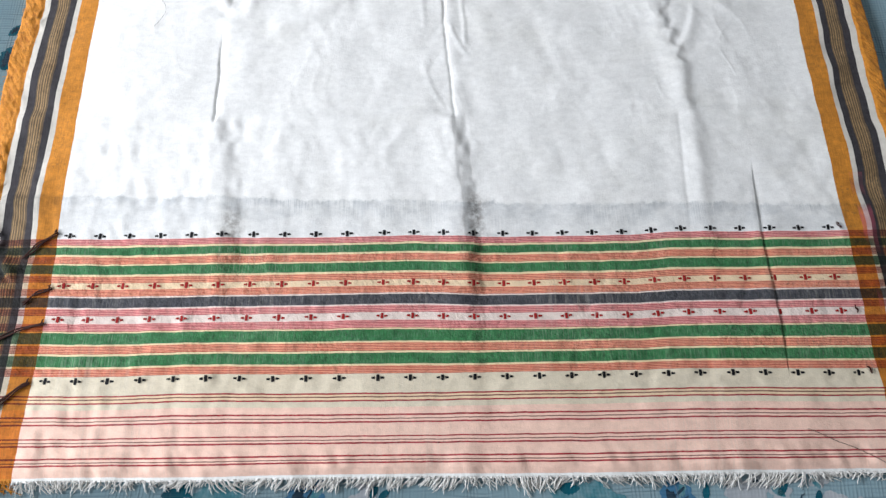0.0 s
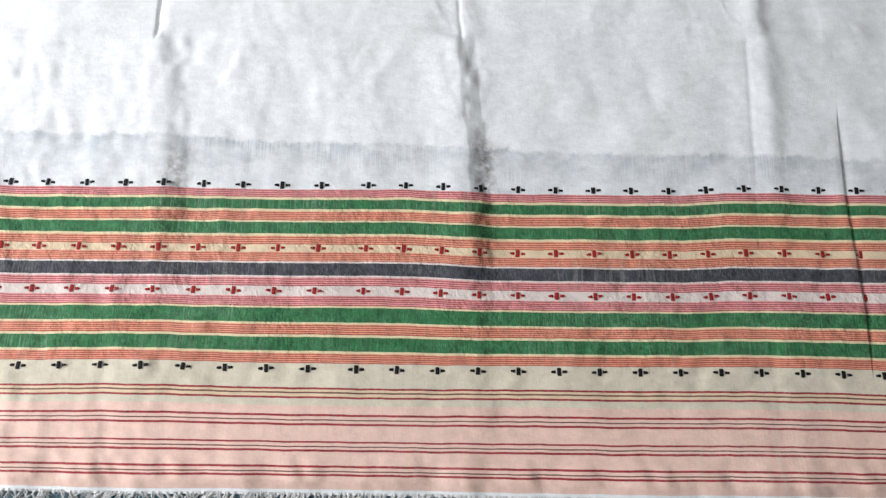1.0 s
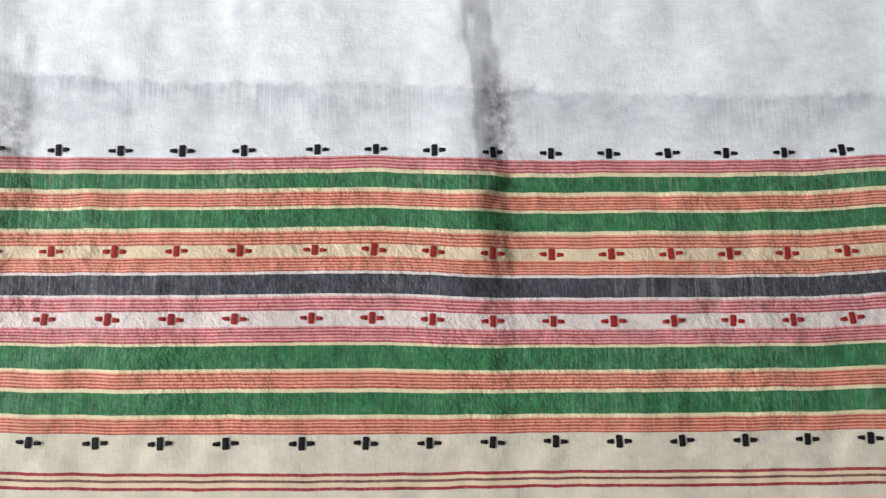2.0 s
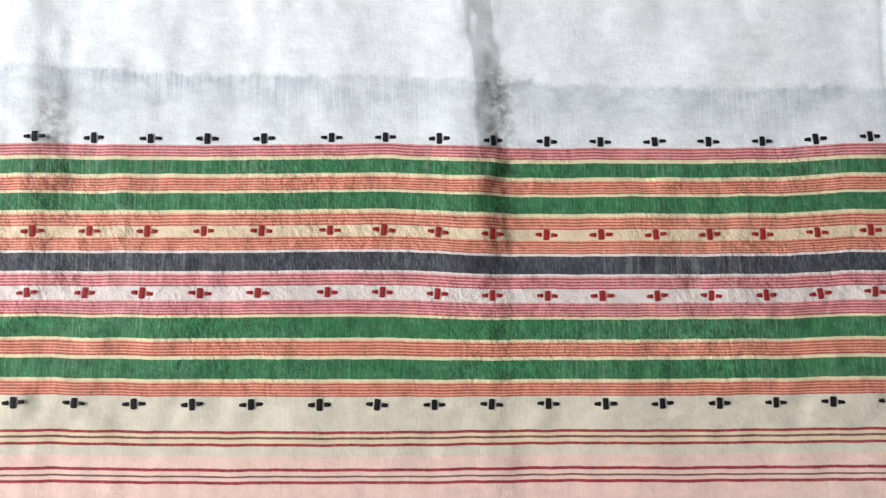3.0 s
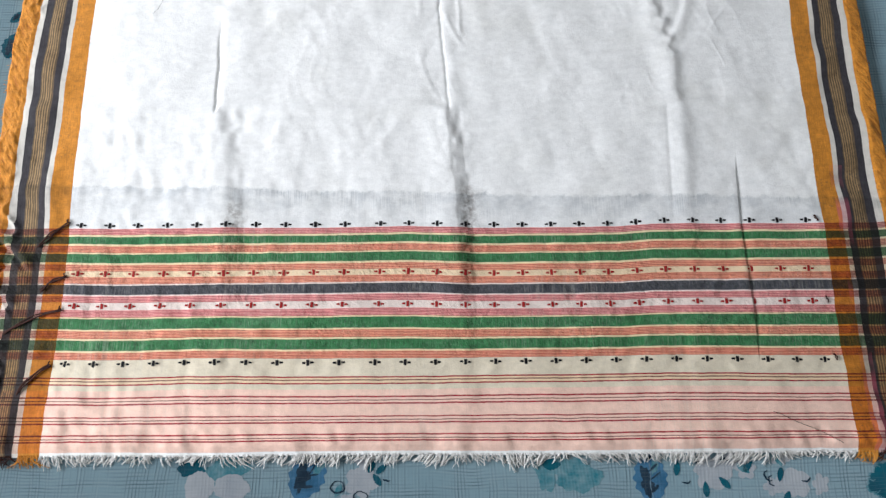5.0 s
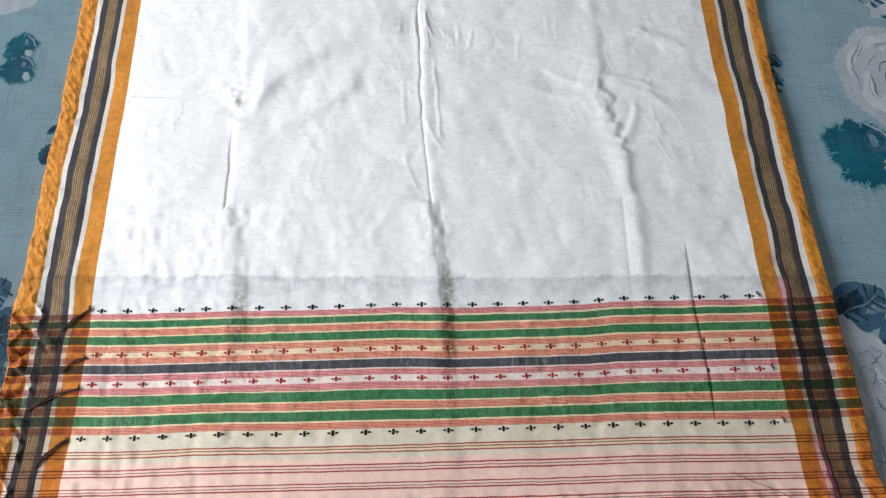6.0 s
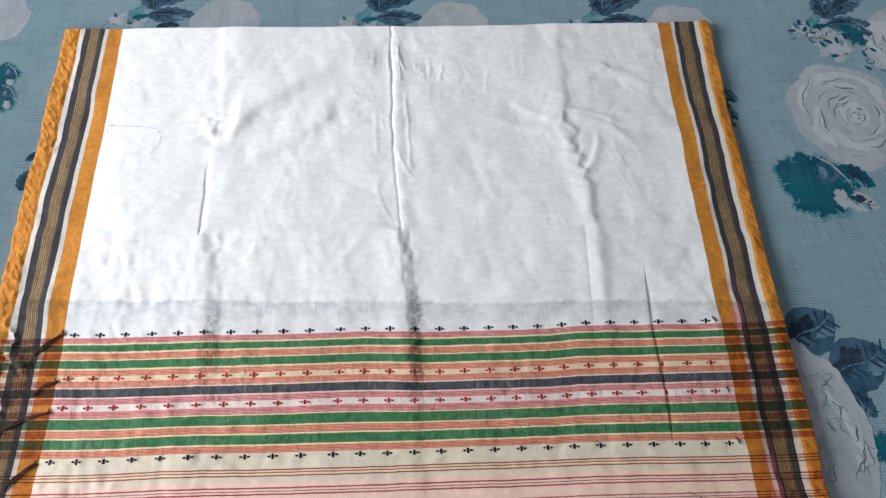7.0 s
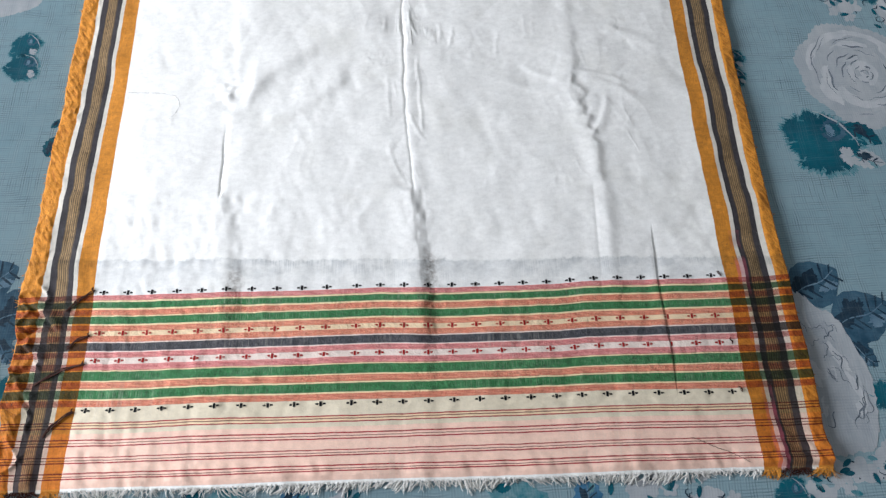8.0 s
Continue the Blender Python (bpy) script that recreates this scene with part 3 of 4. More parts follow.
REPEAT, DRIFT = 0.311, -0.0135
for k in range(-1, 4):
    dx, dy = k * REPEAT, k * DRIFT
    printed_leaf(-0.296 + dx, 0.896 + dy, 0.050, 0.036, 100, 11)
    printed_leaf(-0.259 + dx, 0.902 + dy, 0.080, 0.030, 33, 12, None, 7)
    printed_leaf(-0.268 + dx, 0.862 + dy, 0.064, 0.028, 0, 13)
    printed_leaf(-0.270 + dx, 0.842 + dy, 0.032, 0.016, 5, 16, NAVY, 2)
    flat_shape("printed_bud", ragged_outline(-0.316 + dx, 0.867 + dy, 0.014, 0.009, 60, 81, 0.2, 0, 0, 60, 0.2), AQUA, 0.0010)
    flat_shape("printed_bud", leaf_outline(-0.308 + dx, 0.860 + dy, 0.026, 0.008, 10, 82), TEAL, 0.0012)
    printed_spray(-0.340 + dx, 0.852 + dy, 0.020, 40, 9)
    printed_spray(-0.312 + dx, 0.846 + dy, 0.016, 43, 7)
    printed_rose(-0.195 + dx, 0.845 + dy, 0.047, 21, 0)
    printed_leaf(-0.090 + dx, 0.942 + dy, 0.052, 0.030, -4, 19)
printed_rose(0.618, 0.671, 0.073, 23, 9, 1.18)
printed_rose(0.732, 0.790, 0.060, 24, 5)
printed_spray(0.612, 0.812, 0.030, 61, 15)
printed_spray(0.640, 0.782, 0.032, 64, 15)
printed_teal_rose(0.672, 0.806, 0.022, 38)
printed_spray(0.690, 0.760, 0.028, 62, 14)
printed_teal_rose(0.549, 0.570, 0.049, 31)
printed_leaf(0.600, 0.580, 0.050, 0.030, -35, 17, TEAL, 2)
printed_leaf(0.596, 0.545, 0.044, 0.026, -20, 18, PETAL, 2)
for dx, dy in ((0.0, 0.0), (-0.933, 0.041)):
    printed_leaf(0.491 + dx, 0.390 + dy, 0.066, 0.056, 28, 41, None, 5)
    printed_leaf(0.533 + dx, 0.351 + dy, 0.072, 0.060, 22, 42, None, 7)
    printed_leaf(0.522 + dx, 0.309 + dy, 0.040, 0.024, -50, 43)
    printed_peony(0.476 + dx, 0.290 + dy, 0.090, 0.044, 101, 51)
    printed_teal_rose(0.534 + dx, 0.262 + dy, 0.018, 71)
    printed_spray(0.488 + dx, 0.190 + dy, 0.030, 63, 16)
    printed_spray(0.520 + dx, 0.205 + dy, 0.026, 68, 12)
printed_teal_rose(-0.470, 0.762, 0.022, 44)
printed_teal_rose(-0.467, 0.727, 0.024, 33)
printed_teal_rose(0.462, 0.700, 0.018, 34)
printed_teal_rose(0.462, 0.672, 0.015, 39)
printed_leaf(-0.404, 0.640, 0.022, 0.010, 40, 45, TEAL, 2)
printed_leaf(-0.404, 0.607, 0.034, 0.024, 70, 46, TEAL, 2)
# along the fringed hem
flat_shape("printed_bud", ragged_outline(-0.186, 0.191, 0.010, 0.012, 0, 83, 0.3, 0, 0, 60, 0.2), TEAL, 0.0008)
flat_shape("printed_petal", ragged_outline(-0.158, 0.186, 0.020, 0.013, 15, 84, 0.2, 0, 0, 70, 0.1), AQUA, 0.0006)
flat_shape("printed_petal", ragged_outline(-0.152, 0.174, 0.016, 0.010, 0, 85, 0.1, 0, 0, 60, 0.08), PETAL, 0.0010)
flat_shape("printed_petal", ragged_outline(-0.180, 0.174, 0.012, 0.014, 0, 86, 0.1, 0, 0, 60, 0.08), PETAL, 0.0010)
printed_leaf(-0.086, 0.184, 0.046, 0.030, 60, 47, COBALT, 3)
flat_shape("printed_petal", ragged_outline(0.119, 0.182, 0.010, 0.014, 0, 87, 0.2, 0, 0, 60, 0.1), AQUA, 0.0006)
flat_shape("printed_bud", leaf_outline(0.124, 0.188, 0.016, 0.009, 0, 88), TEAL, 0.0010)
flat_shape("printed_petal", ragged_outline(0.145, 0.179, 0.020, 0.014, 0, 89, 0.2, 0, 0, 60, 0.1), AQUA, 0.0008)
printed_leaf(0.208, 0.178, 0.044, 0.028, 95, 48, COBALT, 4)
printed_spray(-0.040, 0.176, 0.030, 65, 12)
printed_spray(0.262, 0.178, 0.032, 66, 14)
printed_spray(0.330, 0.170, 0.030, 69, 12)
printed_teal_rose(0.412, 0.170, 0.018, 37)
printed_spray(0.446, 0.168, 0.026, 67, 12)

# ---- the handloom cloth ----
U0, U1, V0, V1 = -0.402, 0.461, 0.1980, 0.8325


def lie(u, v):
    """Where the thread crossing (u, v) of the cloth lies, seen from above."""
    left = np.interp(v, [0.20, 0.33, 0.39, 0.44, 0.66, 0.83], [0.001, 0.005, 0.004, 0.001, -0.001, -0.004])
    left_out = np.interp(v, [0.20, 0.33, 0.39, 0.44, 0.66, 0.83], [0.008, 0.006, 0.004, 0.001, 0.001, 0.0])
    right = np.interp(v, [0.20, 0.40, 0.55, 0.70, 0.84], [-0.004, -0.001, 0.0, 0.002, 0.005])
    wl = smooth01((-0.25 - u) / 0.07)
    wo = smooth01((-0.34 - u) / 0.05)
    wr = smooth01((u - 0.32) / 0.07)
    x = u + wl * (left * (1 - wo) + left_out * wo) + wr * right
    x = x + 0.0012 * value_noise(u, v, 0.05, 8) * (wl + wr) + 0.0006 * value_noise(u, v, 0.018, 9) * (wo + wr)
    x = x + wo * smooth01((0.47 - v) / 0.05) * smooth01((-0.372 - u) / 0.025) * (0.0042 * value_noise(u * 0, v, 0.032, 11) - 0.0012)
    y = v - 0.0105 * u
    y = y - 0.0016 * smooth01((u - 0.00) / 0.05) * smooth01((0.235 - u) / 0.04) * smooth01((v - 0.24) / 0.12)
    y = y + 0.0010 * bell(u - 0.245, 0.07)
    y = y + 0.0007 * value_noise(u, v, 0.09, 10) * smooth01((0.80 - v) / 0.05)
    return x, y


CREASES = (
    (0.250, 0.690, 0.322, 0.668, 1.3, 3.0), (0.262, 0.682, 0.336, 0.640, 1.2, 5.0), (0.228, 0.660, 0.150, 0.684, 1.0, 4.5),
    (0.236, 0.672, 0.178, 0.712, 0.9, 3.5), (0.300, 0.760, 0.372, 0.715, 1.4, 6.0), (0.012, 0.590, 0.034, 0.533, 0.5, 2.0),
    (0.040, 0.635, 0.060, 0.590, 0.7, 2.2), (-0.136, 0.484, -0.124, 0.520, 0.7, 3.0), (-0.032, 0.480, -0.006, 0.520, 0.4, 3.0),
    (0.080, 0.742, 0.079, 0.776, 0.8, 1.2), (0.092, 0.736, 0.098, 0.768, 0.9, 1.2), (0.154, 0.716, 0.160, 0.758, 0.7, 1.2),
    (-0.216, 0.655, -0.186, 0.668, 1.0, 2.0), (-0.205, 0.668, -0.182, 0.680, 1.0, 1.8), (0.042, 0.800, 0.052, 0.752, 1.0, 1.6),
)


def height(u, v):
    """Height of the cloth over the sheet, with its fold lines and wrinkles."""
    x, y = u, v
    h = np.full(np.broadcast(x, y).shape, 0.0036)
    up, low = smooth01((y - 0.520) / 0.012), smooth01((0.532 - y) / 0.012)
    # soft swells
    h = h + 0.0012 * value_noise(x, y, 0.085, 21) + 0.0007 * value_noise(x, y, 0.040, 22)
    h = h + 0.00034 * value_noise(x, y, 0.018, 23) + 0.00009 * value_noise(x, y, 0.007, 24)
    # crumples: flat facets that meet in shallow creases, most in the upper field
    wx, wy = x + 0.010 * value_noise(x, y, 0.05, 25), y + 0.012 * value_noise(x, y, 0.06, 26)
    much = 0.45 + 0.55 * smooth01((y - 0.40) / 0.08)
    h = h + much * (0.0008 * np.abs(value_noise(wx * 1.2 + 0.5 * wy, wy * 0.8, 0.055, 27)) + 0.0005 * np.abs(value_noise(wx - 0.6 * wy, wy * 0.7, 0.026, 28)))
    tick = np.abs(value_noise(wx + 0.25 * wy, wy * 0.30, 0.014, 30))
    h = h + 0.00045 * np.exp(-tick / 0.12) * smooth01((value_noise(x, y, 0.045, 32) - 0.15) / 0.4) * up
    low_left = smooth01((0.02 - x) / 0.25) * (1 - up) + 0.35 * (1 - up)
    much = smooth01((value_noise(x, y, 0.04, 47) + 0.25) / 0.5)
    h = h + 0.00042 * value_noise(wx * 1.3 + 0.9 * wy, wy * 0.40 - 0.3 * wx, 0.013, 46) * low_left * much
    h = h + 0.00026 * value_noise(x * 1.5, y * 0.6, 0.011, 48) * low_left
    # crinkled stripes of the end panel
    end = smooth01((0.412 - y) / 0.015) * smooth01((y - 0.235) / 0.04)
    h = h + end * (0.00075 * value_noise(x + 0.5 * y, y * 1.2, 0.016, 55) + 0.00046 * value_noise(x - 0.4 * y, y, 0.008, 56)) * (0.35 + 0.65 * smooth01((value_noise(x, y, 0.05, 57) + 0.3) / 0.6))
    # crumpled lower corners
    h = h + 0.0011 * (value_noise(x + 0.4 * y, y, 0.013, 15) + 0.6 * np.abs(value_noise(x, y + 0.5 * x, 0.009, 16))) * bell(x + 0.285, 0.06) * bell(y - 0.235, 0.040)
    h = h + 0.0026 * np.abs(value_noise(x + 0.6 * y, y, 0.013, 17)) * smooth01((x - 0.385) / 0.02) * smooth01((0.262 - y) / 0.05)
    jag = 0.0022 * value_noise(x * 0, y, 0.016, 29) + 0.0009 * value_noise(x * 0, y, 0.006, 31)
    # centre fold
    d = x - np.interp(y, [0.20, 0.40, 0.525, 0.58, 0.687, 0.832], [0.057, 0.052, 0.0425, 0.037, 0.033, 0.032]) - 0.6 * jag
    wane = 0.75 + 0.45 * value_noise(x * 0, y, 0.045, 51)
    h = h + up * wane * (0.0005 * bell(d + 0.0040, 0.0026) - 0.0022 * bell(d, 0.0012) + 0.0022 * ridge(d - 0.0062, 0.0050, 0.0090))
    fade = smooth01((y - 0.30) / 0.13)
    tent = np.where(d < -0.004, bell(d + 0.004, 0.020), np.clip(1 - (d + 0.004) / 0.014, 0, 1))
    h = h + low * (0.0006 + 0.0028 * fade) * tent
    h = h + low * fade * 0.0008 * value_noise(x, y, 0.007, 35) * bell(d - 0.005, 0.010)
    h = h + 0.0006 * bell(d + 0.022 + 0.9 * jag, 0.0021) * smooth01((y - 0.625) / 0.01) * smooth01((0.70 - y) / 0.02)
    h = h + 0.0006 * bell(d - 0.018 + 1.1 * jag, 0.0024) * smooth01((y - 0.60) / 0.02) * smooth01((0.73 - y) / 0.02)
    # fan of short creases beside it
    fan = (x - 0.033) / (0.95 - y + 0.25 * np.abs(x - 0.033))
    n = np.abs(value_noise(fan, y * 0.16, 0.022, 36))
    h = h + 0.0010 * np.exp(-n / 0.10) * smooth01((y - 0.66) / 0.05) * smooth01((0.81 - y) / 0.05) * smooth01((0.10 - np.abs(x - 0.05)) / 0.05) * smooth01((value_noise(x, y, 0.03, 37) + 0.1) / 0.4)
    # second fold, over the left third
    d = x - np.interp(y, [0.40, 0.525, 0.60, 0.693, 0.82], [-0.188, -0.189, -0.191, -0.186, -0.196]) - 0.5 * jag
    gate = smooth01((y - 0.520) / 0.006) * smooth01((0.64 - y) / 0.06)
    h = h + up * 0.0014 * ridge(d - 0.009, 0.008, 0.030) - gate * 0.0017 * bell(d, 0.0015)
    h = h + up * 0.0024 * (value_noise(x, y, 0.010, 38) + 0.6 * value_noise(x * 0.6, y * 1.5, 0.008, 14)) * bell(x + 0.190, 0.013) * bell(y - 0.668, 0.022)
    d = x - np.interp(y, [0.20, 0.40, 0.466, 0.525], [-0.165, -0.166, -0.172, -0.186])
    tent = np.where(d < -0.002, bell(d + 0.002, 0.022), np.clip(1 - (d + 0.002) / 0.015, 0, 1))
    h = h + low * (0.0004 + 0.0017 * fade) * tent
    h = h + low * fade * 0.0006 * value_noise(x, y, 0.007, 39) * bell(d - 0.008, 0.009)
    # third fold, over the right third
    d = x - np.interp(y, [0.525, 0.581, 0.629, 0.680, 0.724, 0.83], [0.266, 0.262, 0.256, 0.248, 0.250, 0.256]) - 1.9 * jag
    h = h + up * (0.0010 + 0.0017 * smooth01((0.73 - y) / 0.05)) * ridge(d, 0.015, 0.0072)
    h = h + up * 0.0013 * (value_noise(x * 0.8 + 0.6 * y, y, 0.011, 40) + 0.7 * value_noise(x - 0.5 * y, y * 0.7, 0.0065, 50)) * bell(d - 0.005, 0.009) * bell(y - 0.64, 0.055)
    d = x - np.interp(y, [0.20, 0.386, 0.424, 0.525], [0.252, 0.252, 0.255, 0.259])
    h = h + low * (0.0005 + 0.0014 * smooth01((y - 0.36) / 0.12)) * (ridge(d - 0.010, 0.0085, 0.0085) - 0.22 * bell(d + 0.003, 0.002))
    # branch that runs off the third fold
    s = (x - 0.262) * 0.75 - (y - 0.590) * 0.66
    along = (x - 0.262) * 0.66 + (y - 0.590) * 0.75
    h = h + 0.0016 * ridge(s + 5.0 * along ** 2, 0.004, 0.008) * smooth01(along / 0.01) * smooth01((0.075 - along) / 0.03)
    # long curved swell between the first two folds
    s = y - np.interp(x, [-0.17, -0.156, -0.140, -0.106, -0.079, -0.043, 0.0], [0.655, 0.680, 0.700, 0.726, 0.747, 0.762, 0.768])
    h = h + 0.0036 * ridge(s, 0.016, 0.048) * smooth01((x + 0.175) / 0.02) * smooth01((0.035 - x) / 0.05)
    s = y - np.interp(x, [-0.15, -0.11, -0.07, -0.04], [0.625, 0.640, 0.665, 0.690])
    h = h + 0.0023 * ridge(s, 0.011, 0.024) * smooth01((x + 0.150) / 0.02) * smooth01((-0.03 - x) / 0.02)
    # short sharp dents scattered over the upper field
    dent = value_noise(wx + 0.3 * wy, wy * 0.55, 0.021, 54)
    h = h - 0.0009 * np.clip(np.abs(dent) - 0.42, 0, 1) * (0.4 + 0.6 * smooth01((value_noise(x, y, 0.07, 58) + 0.2) / 0.5)) * smooth01((y - 0.41) / 0.03)
    tuck = np.abs(value_noise(wx * 1.1 - 0.8 * wy, wy * 0.5 + 0.3 * wx, 0.019, 59))
    h = h + 0.0004 * np.exp(-tuck / 0.10) * smooth01((x - 0.26) / 0.03) * smooth01((0.39 - x) / 0.03) * smooth01((y - 0.56) / 0.05) * smooth01((value_noise(x, y, 0.05, 33) + 0.1) / 0.4)
    # single creases: from, to, height and half width in millimetres
    for xa, ya, xb, yb, tall, wide in CREASES:
        n = math.hypot(xb - xa, yb - ya)
        q = ((x - xa) * (xb - xa) + (y - ya) * (yb - ya)) / n
        bow = 0.06 * n * np.sin(math.pi * np.clip(q / n, 0, 1)) * (1 if xa > 0.1 else -1) + 0.4 * jag
        s = ((x - xa) * (yb - ya) - (y - ya) * (xb - xa)) / n + bow
        h = h + tall / 1000 * ridge(s, wide / 1000, wide / 600) * smooth01((q + 0.004) / 0.012) * smooth01((n + 0.004 - q) / (0.4 * n))
    # cross fold
    h = h + 0.0010 * bell(y - 0.525 - 0.004 * value_noise(x, y, 0.05, 33), 0.007) * smooth01((value_noise(x, y, 0.06, 34) + 0.4) / 0.6)
    # pinched pleat
    d = x - np.interp(y, [0.28, 0.32, 0.403, 0.437, 0.47], [0.3140, 0.3155, 0.3135, 0.3160, 0.3175])
    gate = smooth01((y - 0.270) / 0.04) * smooth01((0.478 - y) / 0.05)
    h = h + gate * (0.0005 * bell(d + 0.004, 0.005) - 0.0021 * np.where(d < 0, bell(d, 0.0005), np.exp(-np.maximum(d, 0) / 0.0035)))
    # puckered outer borders
    out = smooth01((-0.372 - u) / 0.010) + 0.55 * smooth01((u - 0.444) / 0.006)
    p = np.abs(value_noise(u * 0.95 + v * 0.62, 0.30 * v - 0.45 * u, 0.0060, 41))
    h = h + out * (0.0013 * np.exp(-p / 0.20) + 0.0004 * value_noise(u, v, 0.006, 42) + 0.0010 * value_noise(u, v, 0.02, 43))
    gather = smooth01((-0.362 - u) / 0.012) * smooth01((0.45 - v) / 0.04)
    p = np.abs(value_noise(u * 0.8 + v * 0.75, v * 0.35 - 0.35 * u, 0.012, 49))
    h = h + gather * (0.0042 * np.exp(-p / 0.16) - 0.0010)
    rim = smooth01((-0.325 - u) / 0.02) + smooth01((u - 0.395) / 0.02)
    h = h + rim * (0.0014 * value_noise(u, v, 0.026, 44) + 0.0005) + (0.0030 + 0.0022 * smooth01((0.50 - v) / 0.12)) * smooth01((u - 0.43) / 0.022)
    for pu, pv, lean, deep, long in ((-0.374, 0.378, 0.70, 4.5, 0.026), (-0.388, 0.362, -0.55, 4.0, 0.018), (-0.384, 0.338, 0.62, 3.6, 0.020), (-0.392, 0.318, -0.40, 3.4, 0.014), (-0.384, 0.292, 0.75, 3.0, 0.022)):
        turn = math.sqrt(1 - lean * lean)
        s = (u - pu) * lean + (v - pv) * turn
        along = (u - pu) * turn - (v - pv) * lean
        gate = smooth01((long - np.abs(along)) / (0.5 * long)) * deep / 1000
        h = h + gate * (0.8 * ridge(s - 0.006, 0.0045, 0.006) - 0.9 * bell(s, 0.0022))
    # rippled lower hem
    hem = smooth01((0.232 - v) / 0.026)
    h = h + hem * 0.0026 * (0.5 + 0.5 * value_noise(u, v * 0.3, 0.020, 45)) + hem * 0.0010 * value_noise(u + 0.4 * v, v * 0.6, 0.008, 53) - hem * 0.0006
    # edges come down to the sheet
    e = np.minimum(np.minimum((u - U0) / 0.0028, (U1 - u) / 0.0028), (V1 - v) / 0.0035)
    h = np.maximum(h, 0.0009)
    h = 0.0004 + (h - 0.0004) * np.sqrt(np.clip(e, 0, 1) * (2 - np.clip(e, 0, 1)))
    fall = smooth01((v - V0) / 0.010)
    return h * (0.45 + 0.55 * fall)


def on_cloth(u, v, lift=0.0):
    x, y = lie(np.float64(u), np.float64(v))
    return Vector((float(x), float(y), ZS + float(height(np.float64(u), np.float64(v))) + lift))


def columns():
    def run(a, b, step):
        return np.linspace(a, b, max(1, round((b - a) / step)), endpoint=False)
    return np.concatenate([run(U0, U0 + 0.004, 0.0006), run(U0 + 0.004, -0.372, 0.0013), run(-0.372, -0.322, 0.002), run(-0.322, -0.200, 0.0022),
                           run(-0.200, -0.180, 0.0010), run(-0.180, 0.020, 0.0022), run(0.020, 0.065, 0.0010), run(0.065, 0.240, 0.0022),
                           run(0.240, 0.275, 0.0012), run(0.275, 0.309, 0.0020), run(0.309, 0.321, 0.0004), run(0.321, 0.391, 0.0020),
                           run(0.391, 0.441, 0.0020), run(0.441, 0.457, 0.0013), run(0.457, U1, 0.0006), [U1]])


CU = columns()
CV = np.concatenate([np.linspace(V0, 0.235, 30, endpoint=False), np.linspace(0.235, 0.828, 296, endpoint=False), np.linspace(0.828, V1, 8)])
GU, GV = np.meshgrid(CU, CV)
GX, GY = lie(GU, GV)
GZ = ZS + height(GU, GV)


def weave_part(name, u0, u1, v0, v1, parent, label):
    """The stretch of the cloth between these threads, as one smooth mesh with its weave coordinates."""
    i0, i1 = np.searchsorted(CU, u0 - 1e-6), np.searchsorted(CU, u1 - 1e-6)
    j0, j1 = np.searchsorted(CV, v0 - 1e-6), np.searchsorted(CV, v1 - 1e-6)
    sl = (slice(j0, j1 + 1), slice(i0, i1 + 1))
    verts = np.stack([GX[sl], GY[sl], GZ[sl]], -1)
    ny, nx = verts.shape[:2]
    idx = np.arange(ny * nx).reshape(ny, nx)
    faces = np.stack([idx[:-1, :-1], idx[:-1, 1:], idx[1:, 1:], idx[1:, :-1]], -1).reshape(-1, 4)
    ob = raw(name, verts.reshape(-1, 3).tolist(), faces.tolist(), COTTON, parent, True, label)
    layer = ob.data.uv_layers.new(name="weave")
    uv = np.stack([GU[sl], GV[sl]], -1).reshape(-1, 2)
    loops = np.empty(len(ob.data.loops), dtype=np.int32)
    ob.data.loops.foreach_get("vertex_index", loops)
    layer.data.foreach_set("uv", uv[loops].astype(np.float32).ravel())
    return ob


cloth = tagged(new("handloom_cloth"), "white cotton cloth, orange borders, striped fringed end, on bed sheet", "cloth")
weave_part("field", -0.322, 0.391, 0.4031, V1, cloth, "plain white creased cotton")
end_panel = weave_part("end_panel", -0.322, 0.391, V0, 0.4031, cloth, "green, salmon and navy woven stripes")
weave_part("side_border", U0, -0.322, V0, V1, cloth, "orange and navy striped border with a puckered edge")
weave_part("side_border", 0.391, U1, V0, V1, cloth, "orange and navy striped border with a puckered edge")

# under layer of the folded cloth
bm = bmesh.new()
box(bm, U0 + 0.010, V0 + 0.018, ZS + 0.0001, U1 - 0.010, V1 - 0.012, ZS + 0.0004)
part("under_layer", bm, WHITE_THREAD, cloth)


# woven motifs: an upright bar between two short ones
def motif_mesh(name, material):
    bm = bmesh.new()
    for cx, w, h in ((0, 0.0029, 0.0052), (-0.0037, 0.0031, 0.0021), (0.0037, 0.0031, 0.0021)):
        made = bmesh.ops.create_grid(bm, x_segments=4, y_segments=4, size=0.5)
        for v in made["verts"]:
            a, b = v.co.x, v.co.y
            k = 1 - 0.10 * (abs(2 * a) ** 3) * (abs(2 * b) ** 3)
            if cx:  # arms grow thin towards their outer ends
                b *= 0.86 - 0.38 * a * (1 if cx > 0 else -1)
            else:  # the block is waisted where its threads are drawn in
                a *= 0.86 + 0.45 * abs(b) ** 1.5
            v.co = Vector((cx + a * w * k, b * h * k, 0.00028 * (1 - (2 * a) ** 6) * (1 - (2 * b) ** 6) + 0.00003 * math.sin(40 * b)))
    me = bpy.data.meshes.new(name)
    bm.to_mesh(me)
    bm.free()
    me.shade_smooth()
    me.materials.append(material)
    return me


